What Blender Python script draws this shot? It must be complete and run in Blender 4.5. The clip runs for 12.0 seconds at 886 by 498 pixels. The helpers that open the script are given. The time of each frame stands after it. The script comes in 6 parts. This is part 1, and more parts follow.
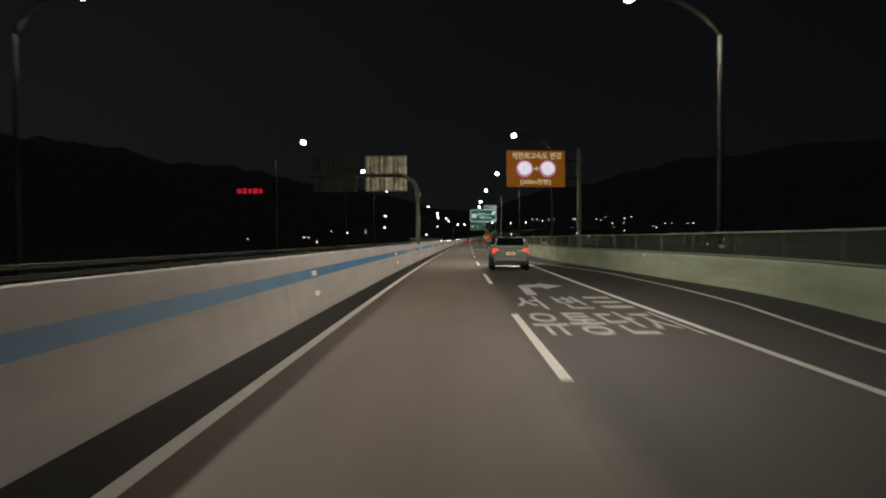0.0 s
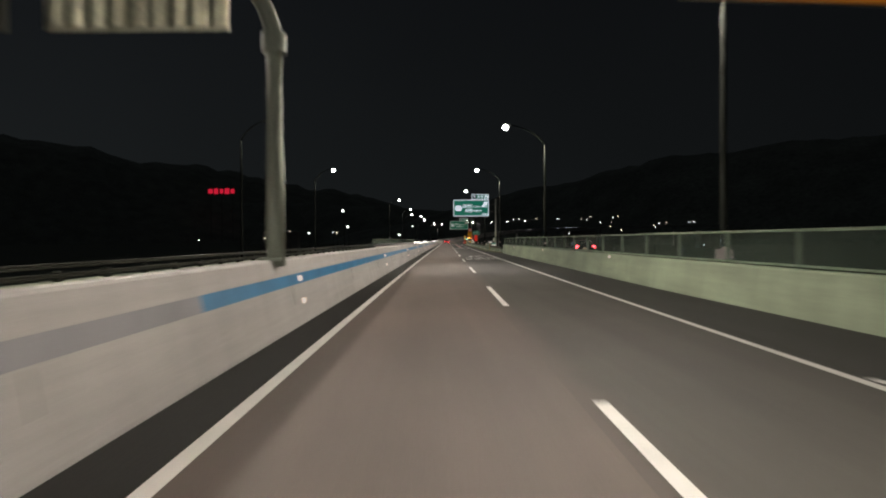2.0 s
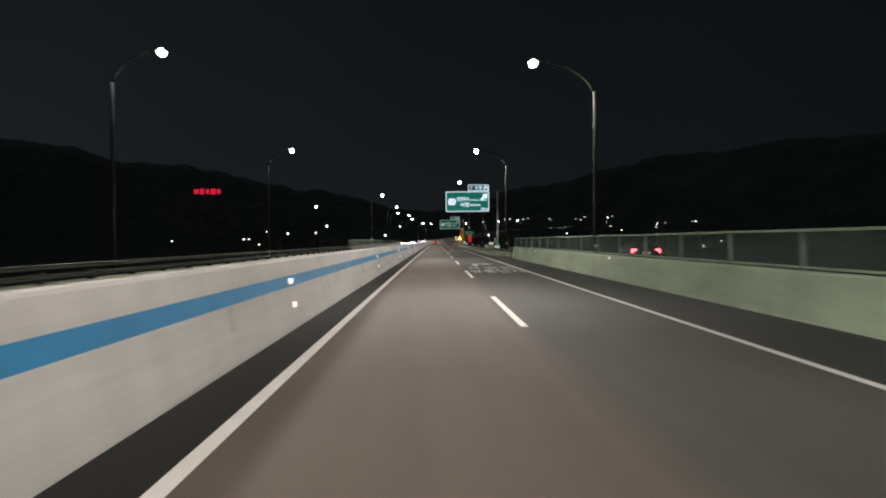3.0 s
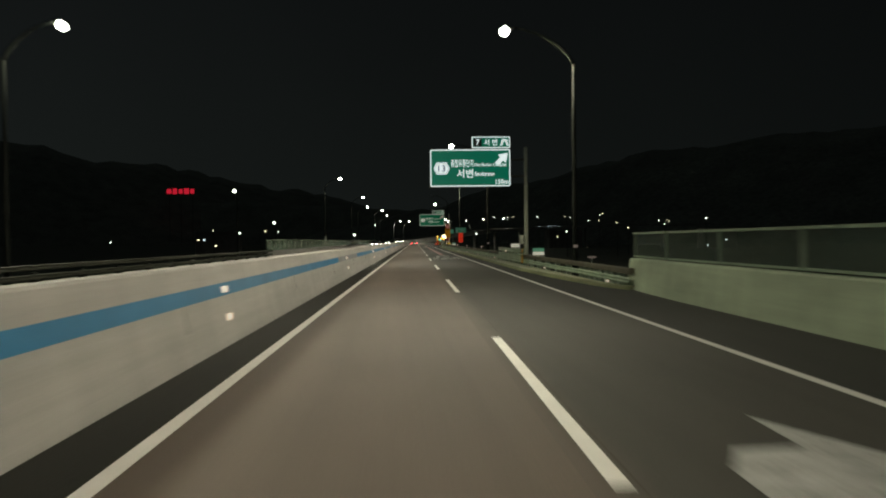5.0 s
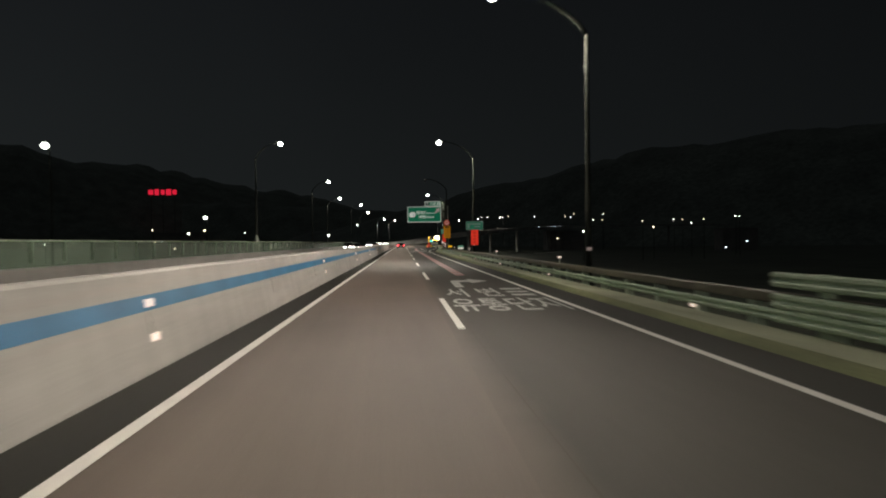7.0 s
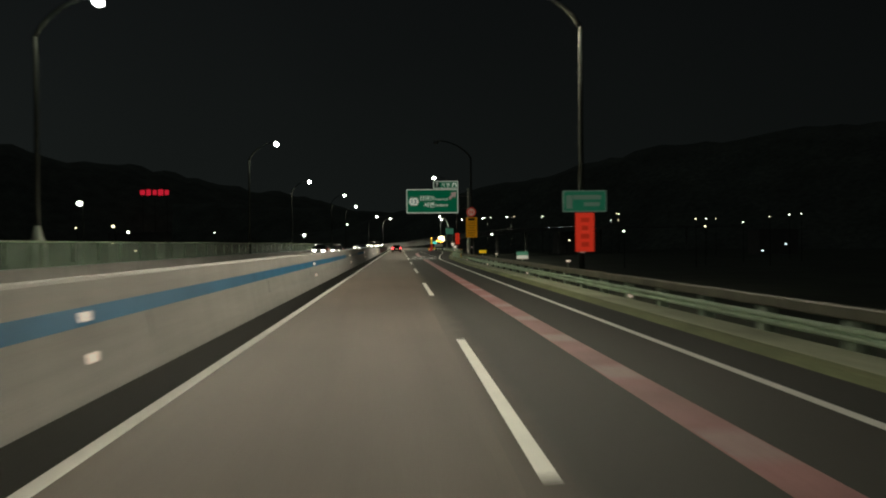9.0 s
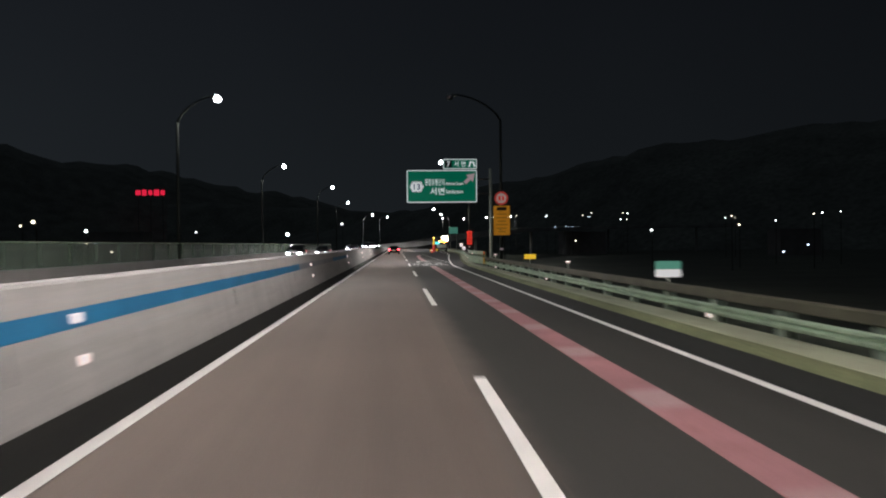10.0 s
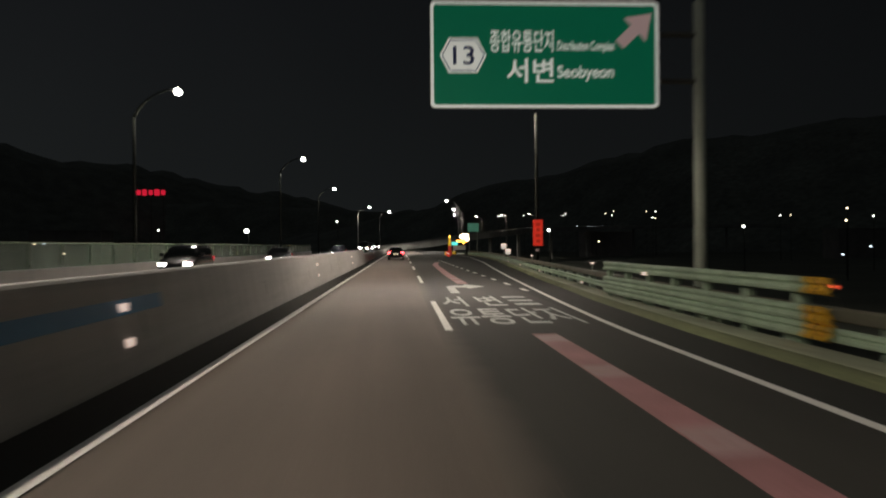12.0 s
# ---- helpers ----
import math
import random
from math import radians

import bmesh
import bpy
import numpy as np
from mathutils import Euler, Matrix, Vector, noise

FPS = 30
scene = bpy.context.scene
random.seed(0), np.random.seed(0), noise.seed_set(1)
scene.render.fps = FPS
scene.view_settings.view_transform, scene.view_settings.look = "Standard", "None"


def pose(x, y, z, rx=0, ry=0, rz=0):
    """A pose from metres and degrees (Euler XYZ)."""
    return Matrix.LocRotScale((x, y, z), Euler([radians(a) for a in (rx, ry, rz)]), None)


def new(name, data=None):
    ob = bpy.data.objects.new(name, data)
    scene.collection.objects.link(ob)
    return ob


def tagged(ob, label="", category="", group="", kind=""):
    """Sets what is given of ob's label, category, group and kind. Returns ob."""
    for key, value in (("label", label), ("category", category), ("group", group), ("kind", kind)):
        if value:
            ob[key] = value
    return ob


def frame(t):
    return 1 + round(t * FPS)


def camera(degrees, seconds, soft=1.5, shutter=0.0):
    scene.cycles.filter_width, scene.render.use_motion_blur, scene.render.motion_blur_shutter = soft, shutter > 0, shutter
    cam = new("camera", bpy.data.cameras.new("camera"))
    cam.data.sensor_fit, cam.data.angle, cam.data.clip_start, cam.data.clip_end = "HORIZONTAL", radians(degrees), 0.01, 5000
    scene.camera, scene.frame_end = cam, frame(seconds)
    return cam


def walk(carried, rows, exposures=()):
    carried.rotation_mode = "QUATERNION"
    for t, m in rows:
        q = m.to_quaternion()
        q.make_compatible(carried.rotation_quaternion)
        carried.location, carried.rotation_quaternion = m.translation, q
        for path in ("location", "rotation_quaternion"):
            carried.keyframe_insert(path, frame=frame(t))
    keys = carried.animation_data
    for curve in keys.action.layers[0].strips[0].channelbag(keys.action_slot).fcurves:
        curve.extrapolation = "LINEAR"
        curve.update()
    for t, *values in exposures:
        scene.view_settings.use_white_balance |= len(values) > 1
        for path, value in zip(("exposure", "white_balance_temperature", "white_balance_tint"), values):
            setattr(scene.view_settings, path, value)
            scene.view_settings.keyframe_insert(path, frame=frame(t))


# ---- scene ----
cam = camera(58.0, 12.0, soft=2.0, shutter=0.45)
# seconds, x, y, height, yaw, pitch, roll
PATH = [
    (0.0, -1.321, -0.116, 1.662, 0.173, -0.725, 0.303),
    (0.5, -1.270, 12.009, 1.662, -0.258, -0.718, 0.375),
    (1.0, -1.133, 24.568, 1.662, -0.658, -0.713, 0.370),
    (1.5, -1.011, 37.169, 1.662, -1.082, -0.681, 0.356),
    (2.0, -0.874, 49.355, 1.662, -1.521, -0.658, 0.360),
    (2.5, -0.668, 61.923, 1.662, -1.944, -0.611, 0.362),
    (3.0, -0.394, 74.010, 1.662, -2.332, -0.609, 0.401),
    (5.0, 1.419, 123.928, 1.662, -3.817, -0.627, 0.635),
    (5.5, 1.905, 136.484, 1.662, -4.198, -0.606, 0.661),
    (6.0, 2.406, 148.836, 1.662, -4.566, -0.568, 0.689),
    (6.5, 2.817, 161.516, 1.662, -4.687, -0.531, 0.703),
    (8.5, 4.416, 211.167, 1.662, -4.839, -0.443, 0.579),
    (9.0, 4.828, 223.634, 1.662, -4.963, -0.371, 0.530),
    (9.5, 5.229, 235.739, 1.662, -5.065, -0.339, 0.521),
    (10.0, 5.620, 247.548, 1.662, -5.105, -0.330, 0.540),
    (10.5, 6.022, 259.310, 1.662, -5.063, -0.337, 0.543),
    (11.0, 6.383, 270.799, 1.662, -4.970, -0.329, 0.564),
    (11.5, 6.749, 281.947, 1.662, -4.861, -0.269, 0.527),
    (12.0, 7.152, 293.680, 1.662, -4.830, -0.250, 0.452),
]
# seconds, stops, kelvin, tint
EXPOSURES = [
    (0.0, -0.50, 6800, 7), (0.5, 0.03, 6350, 4), (1.0, 0.25, 6100, 10), (1.5, -0.22, 6650, -1), (2.0, -0.1, 6500, 8), (2.5, 0.27, 5700, 7), (3.0, 0.15, 6100, 7),
    (5.0, -0.26, 7000, -6), (5.5, -0.25, 6600, 3), (6.0, 0.40, 5700, 7), (6.5, 0.25, 6200, 6), (8.5, 0.22, 6980, -1), (9.0, -0.25, 6950, -6), (9.5, 0.15, 6250, 6),
    (10.0, 0.35, 5900, 11), (10.5, 0.16, 7080, -3), (11.0, -0.07, 6900, -4), (11.5, 0.06, 6450, 5), (12.0, -0.02, 6750, 9),
]
walk(cam, [(t, pose(x, y, z, 90 + pitch, roll, yaw)) for t, x, y, z, yaw, pitch, roll in PATH], EXPOSURES)

# ---------------------------------------------------------------- alignment of the road
BEND, BEND_AT, BEND_SOFT = 0.0319, 28.05, 50.0


def bend(y):
    """Sideways place of the lane line, y metres along."""
    def f(v):
        return BEND * (math.sqrt((v - BEND_AT) ** 2 + BEND_SOFT ** 2) + v - BEND_AT) / 2
    return f(y) - f(0.0)


def heading(y):
    return -math.degrees(math.atan((bend(y + 0.5) - bend(y - 0.5))))


def at(e, y, z=0.0):
    """World place of a point e metres right of the lane line."""
    return Vector((bend(y) + e, y, z))


def place(e, y, z=0.0, turn=0.0):
    p = at(e, y, z)
    return pose(p.x, p.y, p.z, 0, 0, heading(y) + turn)


def along(table, y):
    """Piecewise linear value from (y, value) pairs."""
    if y <= table[0][0]:
        return table[0][1]
    for (a, va), (b, vb) in zip(table, table[1:]):
        if y <= b:
            return va + (vb - va) * (y - a) / (b - a)
    return table[-1][1]


def stations(y0, y1, step):
    n = max(1, int(math.ceil((y1 - y0) / step)))
    return [y0 + (y1 - y0) * i / n for i in range(n + 1)]


# ---------------------------------------------------------------- night sky
world = bpy.data.worlds.new("night_sky")
scene.world = world
world.use_nodes = True
wn = world.node_tree.nodes
wl = world.node_tree.links
wbg = wn["Background"]
wtc = wn.new("ShaderNodeTexCoord")
wsep = wn.new("ShaderNodeSeparateXYZ")
wramp = wn.new("ShaderNodeValToRGB")
wl.new(wtc.outputs["Generated"], wsep.inputs[0])
wl.new(wsep.outputs["Z"], wramp.inputs[0])
wramp.color_ramp.elements[0].position = 0.0
wramp.color_ramp.elements[0].color = (0.0130, 0.0150, 0.0158, 1)
wramp.color_ramp.elements[1].position = 0.30
wramp.color_ramp.elements[1].color = (0.0080, 0.0090, 0.0104, 1)
# zenith, out of view, raised as added fill light for the hills
wtop = wramp.color_ramp.elements.new(1.0)
wtop.color = (0.050, 0.054, 0.058, 1)
wnoise = wn.new("ShaderNodeTexNoise")
wnoise.inputs["Scale"].default_value = 2.2
wmix = wn.new("ShaderNodeMixRGB")
wmix.blend_type = "MULTIPLY"
wmix.inputs[0].default_value = 0.35
wl.new(wtc.outputs["Generated"], wnoise.inputs["Vector"])
wl.new(wramp.outputs[0], wmix.inputs[1])
wl.new(wnoise.outputs["Fac"], wmix.inputs[2])
wside = wn.new("ShaderNodeMapRange")
wside.inputs["From Min"].default_value = -0.6
wside.inputs["From Max"].default_value = 0.6
wside.inputs["To Min"].default_value = 1.18
wside.inputs["To Max"].default_value = 0.50
wgain = wn.new("ShaderNodeVectorMath")
wgain.operation = "SCALE"
wl.new(wsep.outputs["X"], wside.inputs["Value"])
wl.new(wmix.outputs[0], wgain.inputs[0])
wl.new(wside.outputs[0], wgain.inputs["Scale"])
wl.new(wgain.outputs[0], wbg.inputs[0])
wbg.inputs[1].default_value = 1.0


# ---------------------------------------------------------------- street light optics
LAMP_WATTS = 2100.0


def street_optics(name, watts, colour, throw, back=0.07, near_side=0.34):
    """A lamp whose beam widens along the road and is thrown forward over it, as road luminaires do."""
    d = bpy.data.lights.new(name, "POINT")
    d.energy, d.color, d.shadow_soft_size = watts, colour, 0.22
    d.use_nodes = True
    n, l = d.node_tree.nodes, d.node_tree.links
    em = n["Emission"]
    tc = n.new("ShaderNodeTexCoord")
    sep = n.new("ShaderNodeSeparateXYZ")
    ab = n.new("ShaderNodeMath")
    ab.operation = "MULTIPLY"
    ab.inputs[1].default_value = -1.0
    mx = n.new("ShaderNodeMath")
    mx.operation = "MAXIMUM"
    mx.inputs[1].default_value = 0.40
    pw = n.new("ShaderNodeMath")
    pw.operation = "POWER"
    pw.inputs[1].default_value = -2.4
    edge = n.new("ShaderNodeMapRange")
    edge.inputs["From Min"].default_value = 0.20
    edge.inputs["From Max"].default_value = 0.46
    ml = n.new("ShaderNodeMath")
    ml.operation = "MULTIPLY"
    l.new(tc.outputs["Normal"], sep.inputs[0])
    l.new(sep.outputs["Z"], ab.inputs[0])
    l.new(ab.outputs[0], mx.inputs[0])
    l.new(mx.outputs[0], pw.inputs[0])
    l.new(ab.outputs[0], edge.inputs["Value"])
    # weak spill of the bowl just under the horizontal
    spill = n.new("ShaderNodeMapRange")
    spill.inputs["From Min"].default_value = 0.03
    spill.inputs["From Max"].default_value = 0.11
    spill.inputs["To Max"].default_value = 0.07
    l.new(ab.outputs[0], spill.inputs["Value"])
    rim = n.new("ShaderNodeMath")
    rim.operation = "MAXIMUM"
    l.new(edge.outputs[0], rim.inputs[0])
    l.new(spill.outputs[0], rim.inputs[1])
    l.new(pw.outputs[0], ml.inputs[0])
    l.new(rim.outputs[0], ml.inputs[1])
    fwd = n.new("ShaderNodeMapRange")
    fwd.inputs["From Min"].default_value = -0.22
    fwd.inputs["From Max"].default_value = 0.55
    fwd.inputs["To Min"].default_value = back
    fwd.inputs["To Max"].default_value = 1.45
    tx = n.new("ShaderNodeMath")
    tx.operation = "MULTIPLY"
    tx.inputs[1].default_value = throw
    l.new(sep.outputs["X"], tx.inputs[0])
    l.new(tx.outputs[0], fwd.inputs["Value"])
    m2 = n.new("ShaderNodeMath")
    m2.operation = "MULTIPLY"
    l.new(ml.outputs[0], m2.inputs[0])
    l.new(fwd.outputs[0], m2.inputs[1])
    cut = n.new("ShaderNodeMapRange")
    cut.inputs["From Min"].default_value = 0.95
    cut.inputs["From Max"].default_value = 1.65
    cut.inputs["To Min"].default_value = 1.0
    cut.inputs["To Max"].default_value = 0.25
    over = n.new("ShaderNodeMath")
    over.operation = "DIVIDE"
    l.new(tx.outputs[0], over.inputs[0])
    l.new(mx.outputs[0], over.inputs[1])
    l.new(over.outputs[0], cut.inputs["Value"])
    m3 = n.new("ShaderNodeMath")
    m3.operation = "MULTIPLY"
    l.new(m2.outputs[0], m3.inputs[0])
    l.new(cut.outputs[0], m3.inputs[1])
    # the long side lobes lean across the road and leave the lamp's own kerb side dim
    side = n.new("ShaderNodeMath")
    side.operation = "ABSOLUTE"
    l.new(sep.outputs["Y"], side.inputs[0])
    lean = n.new("ShaderNodeMath")
    lean.operation = "DIVIDE"
    l.new(tx.outputs[0], lean.inputs[0])
    l.new(side.outputs[0], lean.inputs[1])
    lobe = n.new("ShaderNodeMapRange")
    lobe.inputs["From Min"].default_value = -0.06
    lobe.inputs["From Max"].default_value = 0.26
    lobe.inputs["To Min"].default_value = near_side
    lobe.inputs["To Max"].default_value = 1.0
    l.new(lean.outputs[0], lobe.inputs["Value"])
    reach = n.new("ShaderNodeMapRange")
    reach.interpolation_type = "SMOOTHSTEP"
    reach.inputs["From Min"].default_value = 0.42
    reach.inputs["From Max"].default_value = 0.84
    l.new(side.outputs[0], reach.inputs["Value"])
    blend = n.new("ShaderNodeMix")
    blend.inputs["A"].default_value = 1.0
    l.new(reach.outputs[0], blend.inputs["Factor"])
    l.new(lobe.outputs[0], blend.inputs["B"])
    m4 = n.new("ShaderNodeMath")
    m4.operation = "MULTIPLY"
    l.new(m3.outputs[0], m4.inputs[0])
    l.new(blend.outputs["Result"], m4.inputs[1])
    l.new(m4.outputs[0], em.inputs["Strength"])
    return d


LIGHT_RIGHT = street_optics("street_light", LAMP_WATTS, (1.0, 0.88, 0.76), -1.0, 0.64)
LIGHT_BAY = street_optics("street_light_bay", LAMP_WATTS, (1.0, 0.88, 0.76), -1.0, 0.72)
LIGHT_RAMP = street_optics("street_light_ramp", LAMP_WATTS * 0.8, (1.0, 0.92, 0.82), 1.0, 0.9)
LIGHT_FAR = street_optics("street_light_far_ahead", LAMP_WATTS * 2.2, (1.0, 0.93, 0.84), 1.0, 0.5)
LIGHT_LEFT = street_optics("street_light_far_side", LAMP_WATTS * 0.9, (1.0, 0.92, 0.80), 1.0)


# ---------------------------------------------------------------- materials
def mat(name, colour, rough=0.7, metal=0.0, grain=0.0, grain_scale=40.0, blotch=0.0, blotch_scale=0.6,
        bump=0.0, bump_scale=120.0, alpha=1.0, glow=0.0, glow_colour=None, spec=0.5, stretch=None):
    m = bpy.data.materials.new(name)
    m.use_nodes = True
    n, l = m.node_tree.nodes, m.node_tree.links
    b = n["Principled BSDF"]
    b.inputs["Base Color"].default_value = (*colour, 1)
    b.inputs["Roughness"].default_value = rough
    b.inputs["Metallic"].default_value = metal
    b.inputs["Specular IOR Level"].default_value = spec
    if alpha < 1:
        b.inputs["Alpha"].default_value = alpha
    if glow:
        b.inputs["Emission Color"].default_value = (*(glow_colour or colour), 1)
        b.inputs["Emission Strength"].default_value = glow
    if grain or blotch or bump:
        tc = n.new("ShaderNodeTexCoord")
        src = tc.outputs["Object"]
        if stretch:
            mp = n.new("ShaderNodeMapping")
            mp.inputs["Scale"].default_value = stretch
            l.new(src, mp.inputs[0])
            src = mp.outputs[0]
        last = None
        for amount, scale, detail in ((blotch, blotch_scale, 4), (grain, grain_scale, 3)):
            if not amount:
                continue
            t = n.new("ShaderNodeTexNoise")
            t.inputs["Scale"].default_value = scale
            t.inputs["Detail"].default_value = detail
            l.new(src, t.inputs["Vector"])
            r = n.new("ShaderNodeMapRange")
            r.inputs["From Min"].default_value = 0.3
            r.inputs["From Max"].default_value = 0.7
            r.inputs["To Min"].default_value = 1 - amount
            r.inputs["To Max"].default_value = 1 + amount
            l.new(t.outputs["Fac"], r.inputs["Value"])
            if last is None:
                last = r.outputs[0]
            else:
                k = n.new("ShaderNodeMath")
                k.operation = "MULTIPLY"
                l.new(last, k.inputs[0])
                l.new(r.outputs[0], k.inputs[1])
                last = k.outputs[0]
        if last is not None:
            mixc = n.new("ShaderNodeVectorMath")
            mixc.operation = "SCALE"
            mixc.inputs[0].default_value = colour
            l.new(last, mixc.inputs["Scale"])
            l.new(mixc.outputs[0], b.inputs["Base Color"])
        if bump:
            t = n.new("ShaderNodeTexNoise")
            t.inputs["Scale"].default_value = bump_scale
            t.inputs["Detail"].default_value = 4
            l.new(src, t.inputs["Vector"])
            bp = n.new("ShaderNodeBump")
            bp.inputs["Strength"].default_value = bump
            bp.inputs["Distance"].default_value = 0.02
            l.new(t.outputs["Fac"], bp.inputs["Height"])
            l.new(bp.outputs[0], b.inputs["Normal"])
    return m


def add_wear(m, low, amount):
    """Breaks a painted surface up with patches of another colour."""
    n, l = m.node_tree.nodes, m.node_tree.links
    b = n["Principled BSDF"]
    tc = n.new("ShaderNodeTexCoord")
    t = n.new("ShaderNodeTexNoise")
    t.inputs["Scale"].default_value = 3.0
    t.inputs["Detail"].default_value = 9
    t.inputs["Roughness"].default_value = 0.75
    l.new(tc.outputs["Object"], t.inputs["Vector"])
    r = n.new("ShaderNodeMapRange")
    r.inputs["From Min"].default_value = 0.62 - amount * 0.3
    r.inputs["From Max"].default_value = 0.72
    l.new(t.outputs["Fac"], r.inputs["Value"])
    mx = n.new("ShaderNodeMixRGB")
    mx.inputs[2].default_value = (*low, 1)
    old = b.inputs["Base Color"]
    if old.is_linked:
        l.new(old.links[0].from_socket, mx.inputs[1])
    else:
        mx.inputs[1].default_value = old.default_value
    l.new(r.outputs[0], mx.inputs[0])
    l.new(mx.outputs[0], b.inputs["Base Color"])
    return m


def streaks(m, amount, scale, stretch):
    """Long soft streaks: wheel tracks along a lane, run-off down a wall."""
    n, l = m.node_tree.nodes, m.node_tree.links
    b = n["Principled BSDF"]
    tc = n.new("ShaderNodeTexCoord")
    mp = n.new("ShaderNodeMapping")
    mp.inputs["Scale"].default_value = stretch
    t = n.new("ShaderNodeTexNoise")
    t.inputs["Scale"].default_value = scale
    t.inputs["Detail"].default_value = 6
    t.inputs["Roughness"].default_value = 0.6
    r = n.new("ShaderNodeMapRange")
    r.inputs["From Min"].default_value = 0.32
    r.inputs["From Max"].default_value = 0.68
    r.inputs["To Min"].default_value = 1 - amount
    r.inputs["To Max"].default_value = 1 + amount
    k = n.new("ShaderNodeVectorMath")
    k.operation = "SCALE"
    l.new(tc.outputs["Object"], mp.inputs[0])
    l.new(mp.outputs[0], t.inputs["Vector"])
    l.new(t.outputs["Fac"], r.inputs["Value"])
    l.new(b.inputs["Base Color"].links[0].from_socket, k.inputs[0])
    l.new(r.outputs[0], k.inputs["Scale"])
    l.new(k.outputs[0], b.inputs["Base Color"])


ASPHALT = mat("asphalt", (0.126, 0.098, 0.082), 0.80, grain=0.13, grain_scale=55, blotch=0.13, blotch_scale=0.35, bump=0.12, bump_scale=90, stretch=(1.0, 0.4, 1.0))
ASPHALT_DARK = mat("dark_lane_asphalt", (0.0300, 0.0281, 0.0240), 0.84, grain=0.13, grain_scale=55, blotch=0.15, blotch_scale=0.35, bump=0.12, bump_scale=90, stretch=(1.0, 0.4, 1.0))
# shoulder colours hold the shade outside the head lamps' reach
SHOULDER_MID = mat("darkened_shoulder_asphalt", (0.0172, 0.0176, 0.0150), 0.9, grain=0.3, grain_scale=50, blotch=0.2, blotch_scale=0.5, bump=0.4, bump_scale=80, stretch=(1.0, 0.2, 1.0))
SHOULDER = mat("shoulder_asphalt", (0.0165, 0.0160, 0.0140), 0.95, spec=0.25, grain=0.3, grain_scale=50, blotch=0.2, blotch_scale=0.5, bump=0.4, bump_scale=80, stretch=(1.0, 0.2, 1.0))
SEAM = mat("seam_bitumen", (0.070, 0.060, 0.051), 0.95, grain=0.2, grain_scale=30)
LINE = add_wear(mat("white_line_paint", (0.84, 0.82, 0.785), 0.6, grain=0.08, grain_scale=60, blotch=0.06, blotch_scale=2.0, bump=0.1), (0.45, 0.42, 0.39), 0.05)
LETTER = add_wear(mat("road_letter_paint", (0.50, 0.50, 0.49), 0.65, grain=0.2, grain_scale=40, blotch=0.15, blotch_scale=2.0), (0.13, 0.13, 0.12), 0.5)
PINK = add_wear(mat("pink_guide_paint", (0.38, 0.18, 0.19), 0.7, grain=0.15, grain_scale=30, blotch=0.2, blotch_scale=0.8), (0.28, 0.11, 0.11), 0.3)
PINK_PALE = add_wear(mat("pale_pink_paint", (0.42, 0.28, 0.285), 0.7, grain=0.15, grain_scale=30), (0.35, 0.16, 0.16), 0.3)
CONCRETE = mat("painted_concrete", (0.45, 0.435, 0.42), 0.8, grain=0.08, grain_scale=60, blotch=0.14, blotch_scale=0.5, bump=0.15, bump_scale=60, stretch=(1, 0.25, 1.6))
CONCRETE_FAR = mat("old_bridge_concrete", (0.29, 0.29, 0.275), 0.9, grain=0.1, grain_scale=8, blotch=0.25, blotch_scale=0.15)
CONCRETE_GREEN = mat("weathered_concrete", (0.52, 0.60, 0.43), 0.85, grain=0.1, grain_scale=50, blotch=0.2, blotch_scale=0.7, bump=0.2, bump_scale=60, stretch=(1, 0.3, 1.5))
MOSS = mat("mossy_kerb_face", (0.165, 0.180, 0.090), 0.92, grain=0.25, grain_scale=25, blotch=0.30, blotch_scale=0.7, bump=0.4, bump_scale=40, stretch=(1, 0.35, 1.5))
APRON = mat("dirty_apron_concrete", (0.36, 0.375, 0.265), 0.9, grain=0.16, grain_scale=50, blotch=0.28, blotch_scale=0.8, bump=0.25, bump_scale=60, stretch=(1, 0.35, 1.5))
KERB = mat("kerb_concrete", (0.43, 0.46, 0.345), 0.88, grain=0.12, grain_scale=60, blotch=0.22, blotch_scale=0.8, bump=0.2, bump_scale=70, stretch=(1, 0.35, 1.5))
BLUE = mat("blue_stripe_paint", (0.035, 0.20, 0.40), 0.6, grain=0.08, grain_scale=40, blotch=0.14, blotch_scale=0.9)
GREY_STRIPE = mat("grey_stripe_paint", (0.27, 0.27, 0.29), 0.65, grain=0.08, grain_scale=40, blotch=0.14, blotch_scale=0.9)
GALV = mat("galvanised_steel", (0.345, 0.44, 0.315), 0.7, 0.1, grain=0.08, grain_scale=30, blotch=0.2, blotch_scale=1.5)
GALV_DULL = mat("weathered_steel", (0.105, 0.098, 0.068), 0.65, 0.15, grain=0.12, grain_scale=25, blotch=0.25, blotch_scale=1.2)
GALV_POST = mat("pale_galvanised_post", (0.40, 0.47, 0.38), 0.65, 0.1, grain=0.08, grain_scale=30, blotch=0.2, blotch_scale=1.5)
LAMP_POLE = mat("painted_lamp_pole", (0.042, 0.047, 0.042), 0.9, spec=0.08, grain=0.1, grain_scale=25, blotch=0.2, blotch_scale=1.0)
POLE = mat("pole_steel", (0.58, 0.62, 0.52), 0.55, 0.05, grain=0.08, grain_scale=25, blotch=0.18, blotch_scale=1.0)
GANTRY_POLE = mat("dull_gantry_steel", (0.34, 0.38, 0.32), 0.55, 0.1, grain=0.08, grain_scale=25, blotch=0.2, blotch_scale=1.0)
SIGN_BACK = mat("sign_back_aluminium", (0.56, 0.55, 0.43), 0.34, 0.6, grain=0.06, grain_scale=18, blotch=0.22, blotch_scale=1.4)
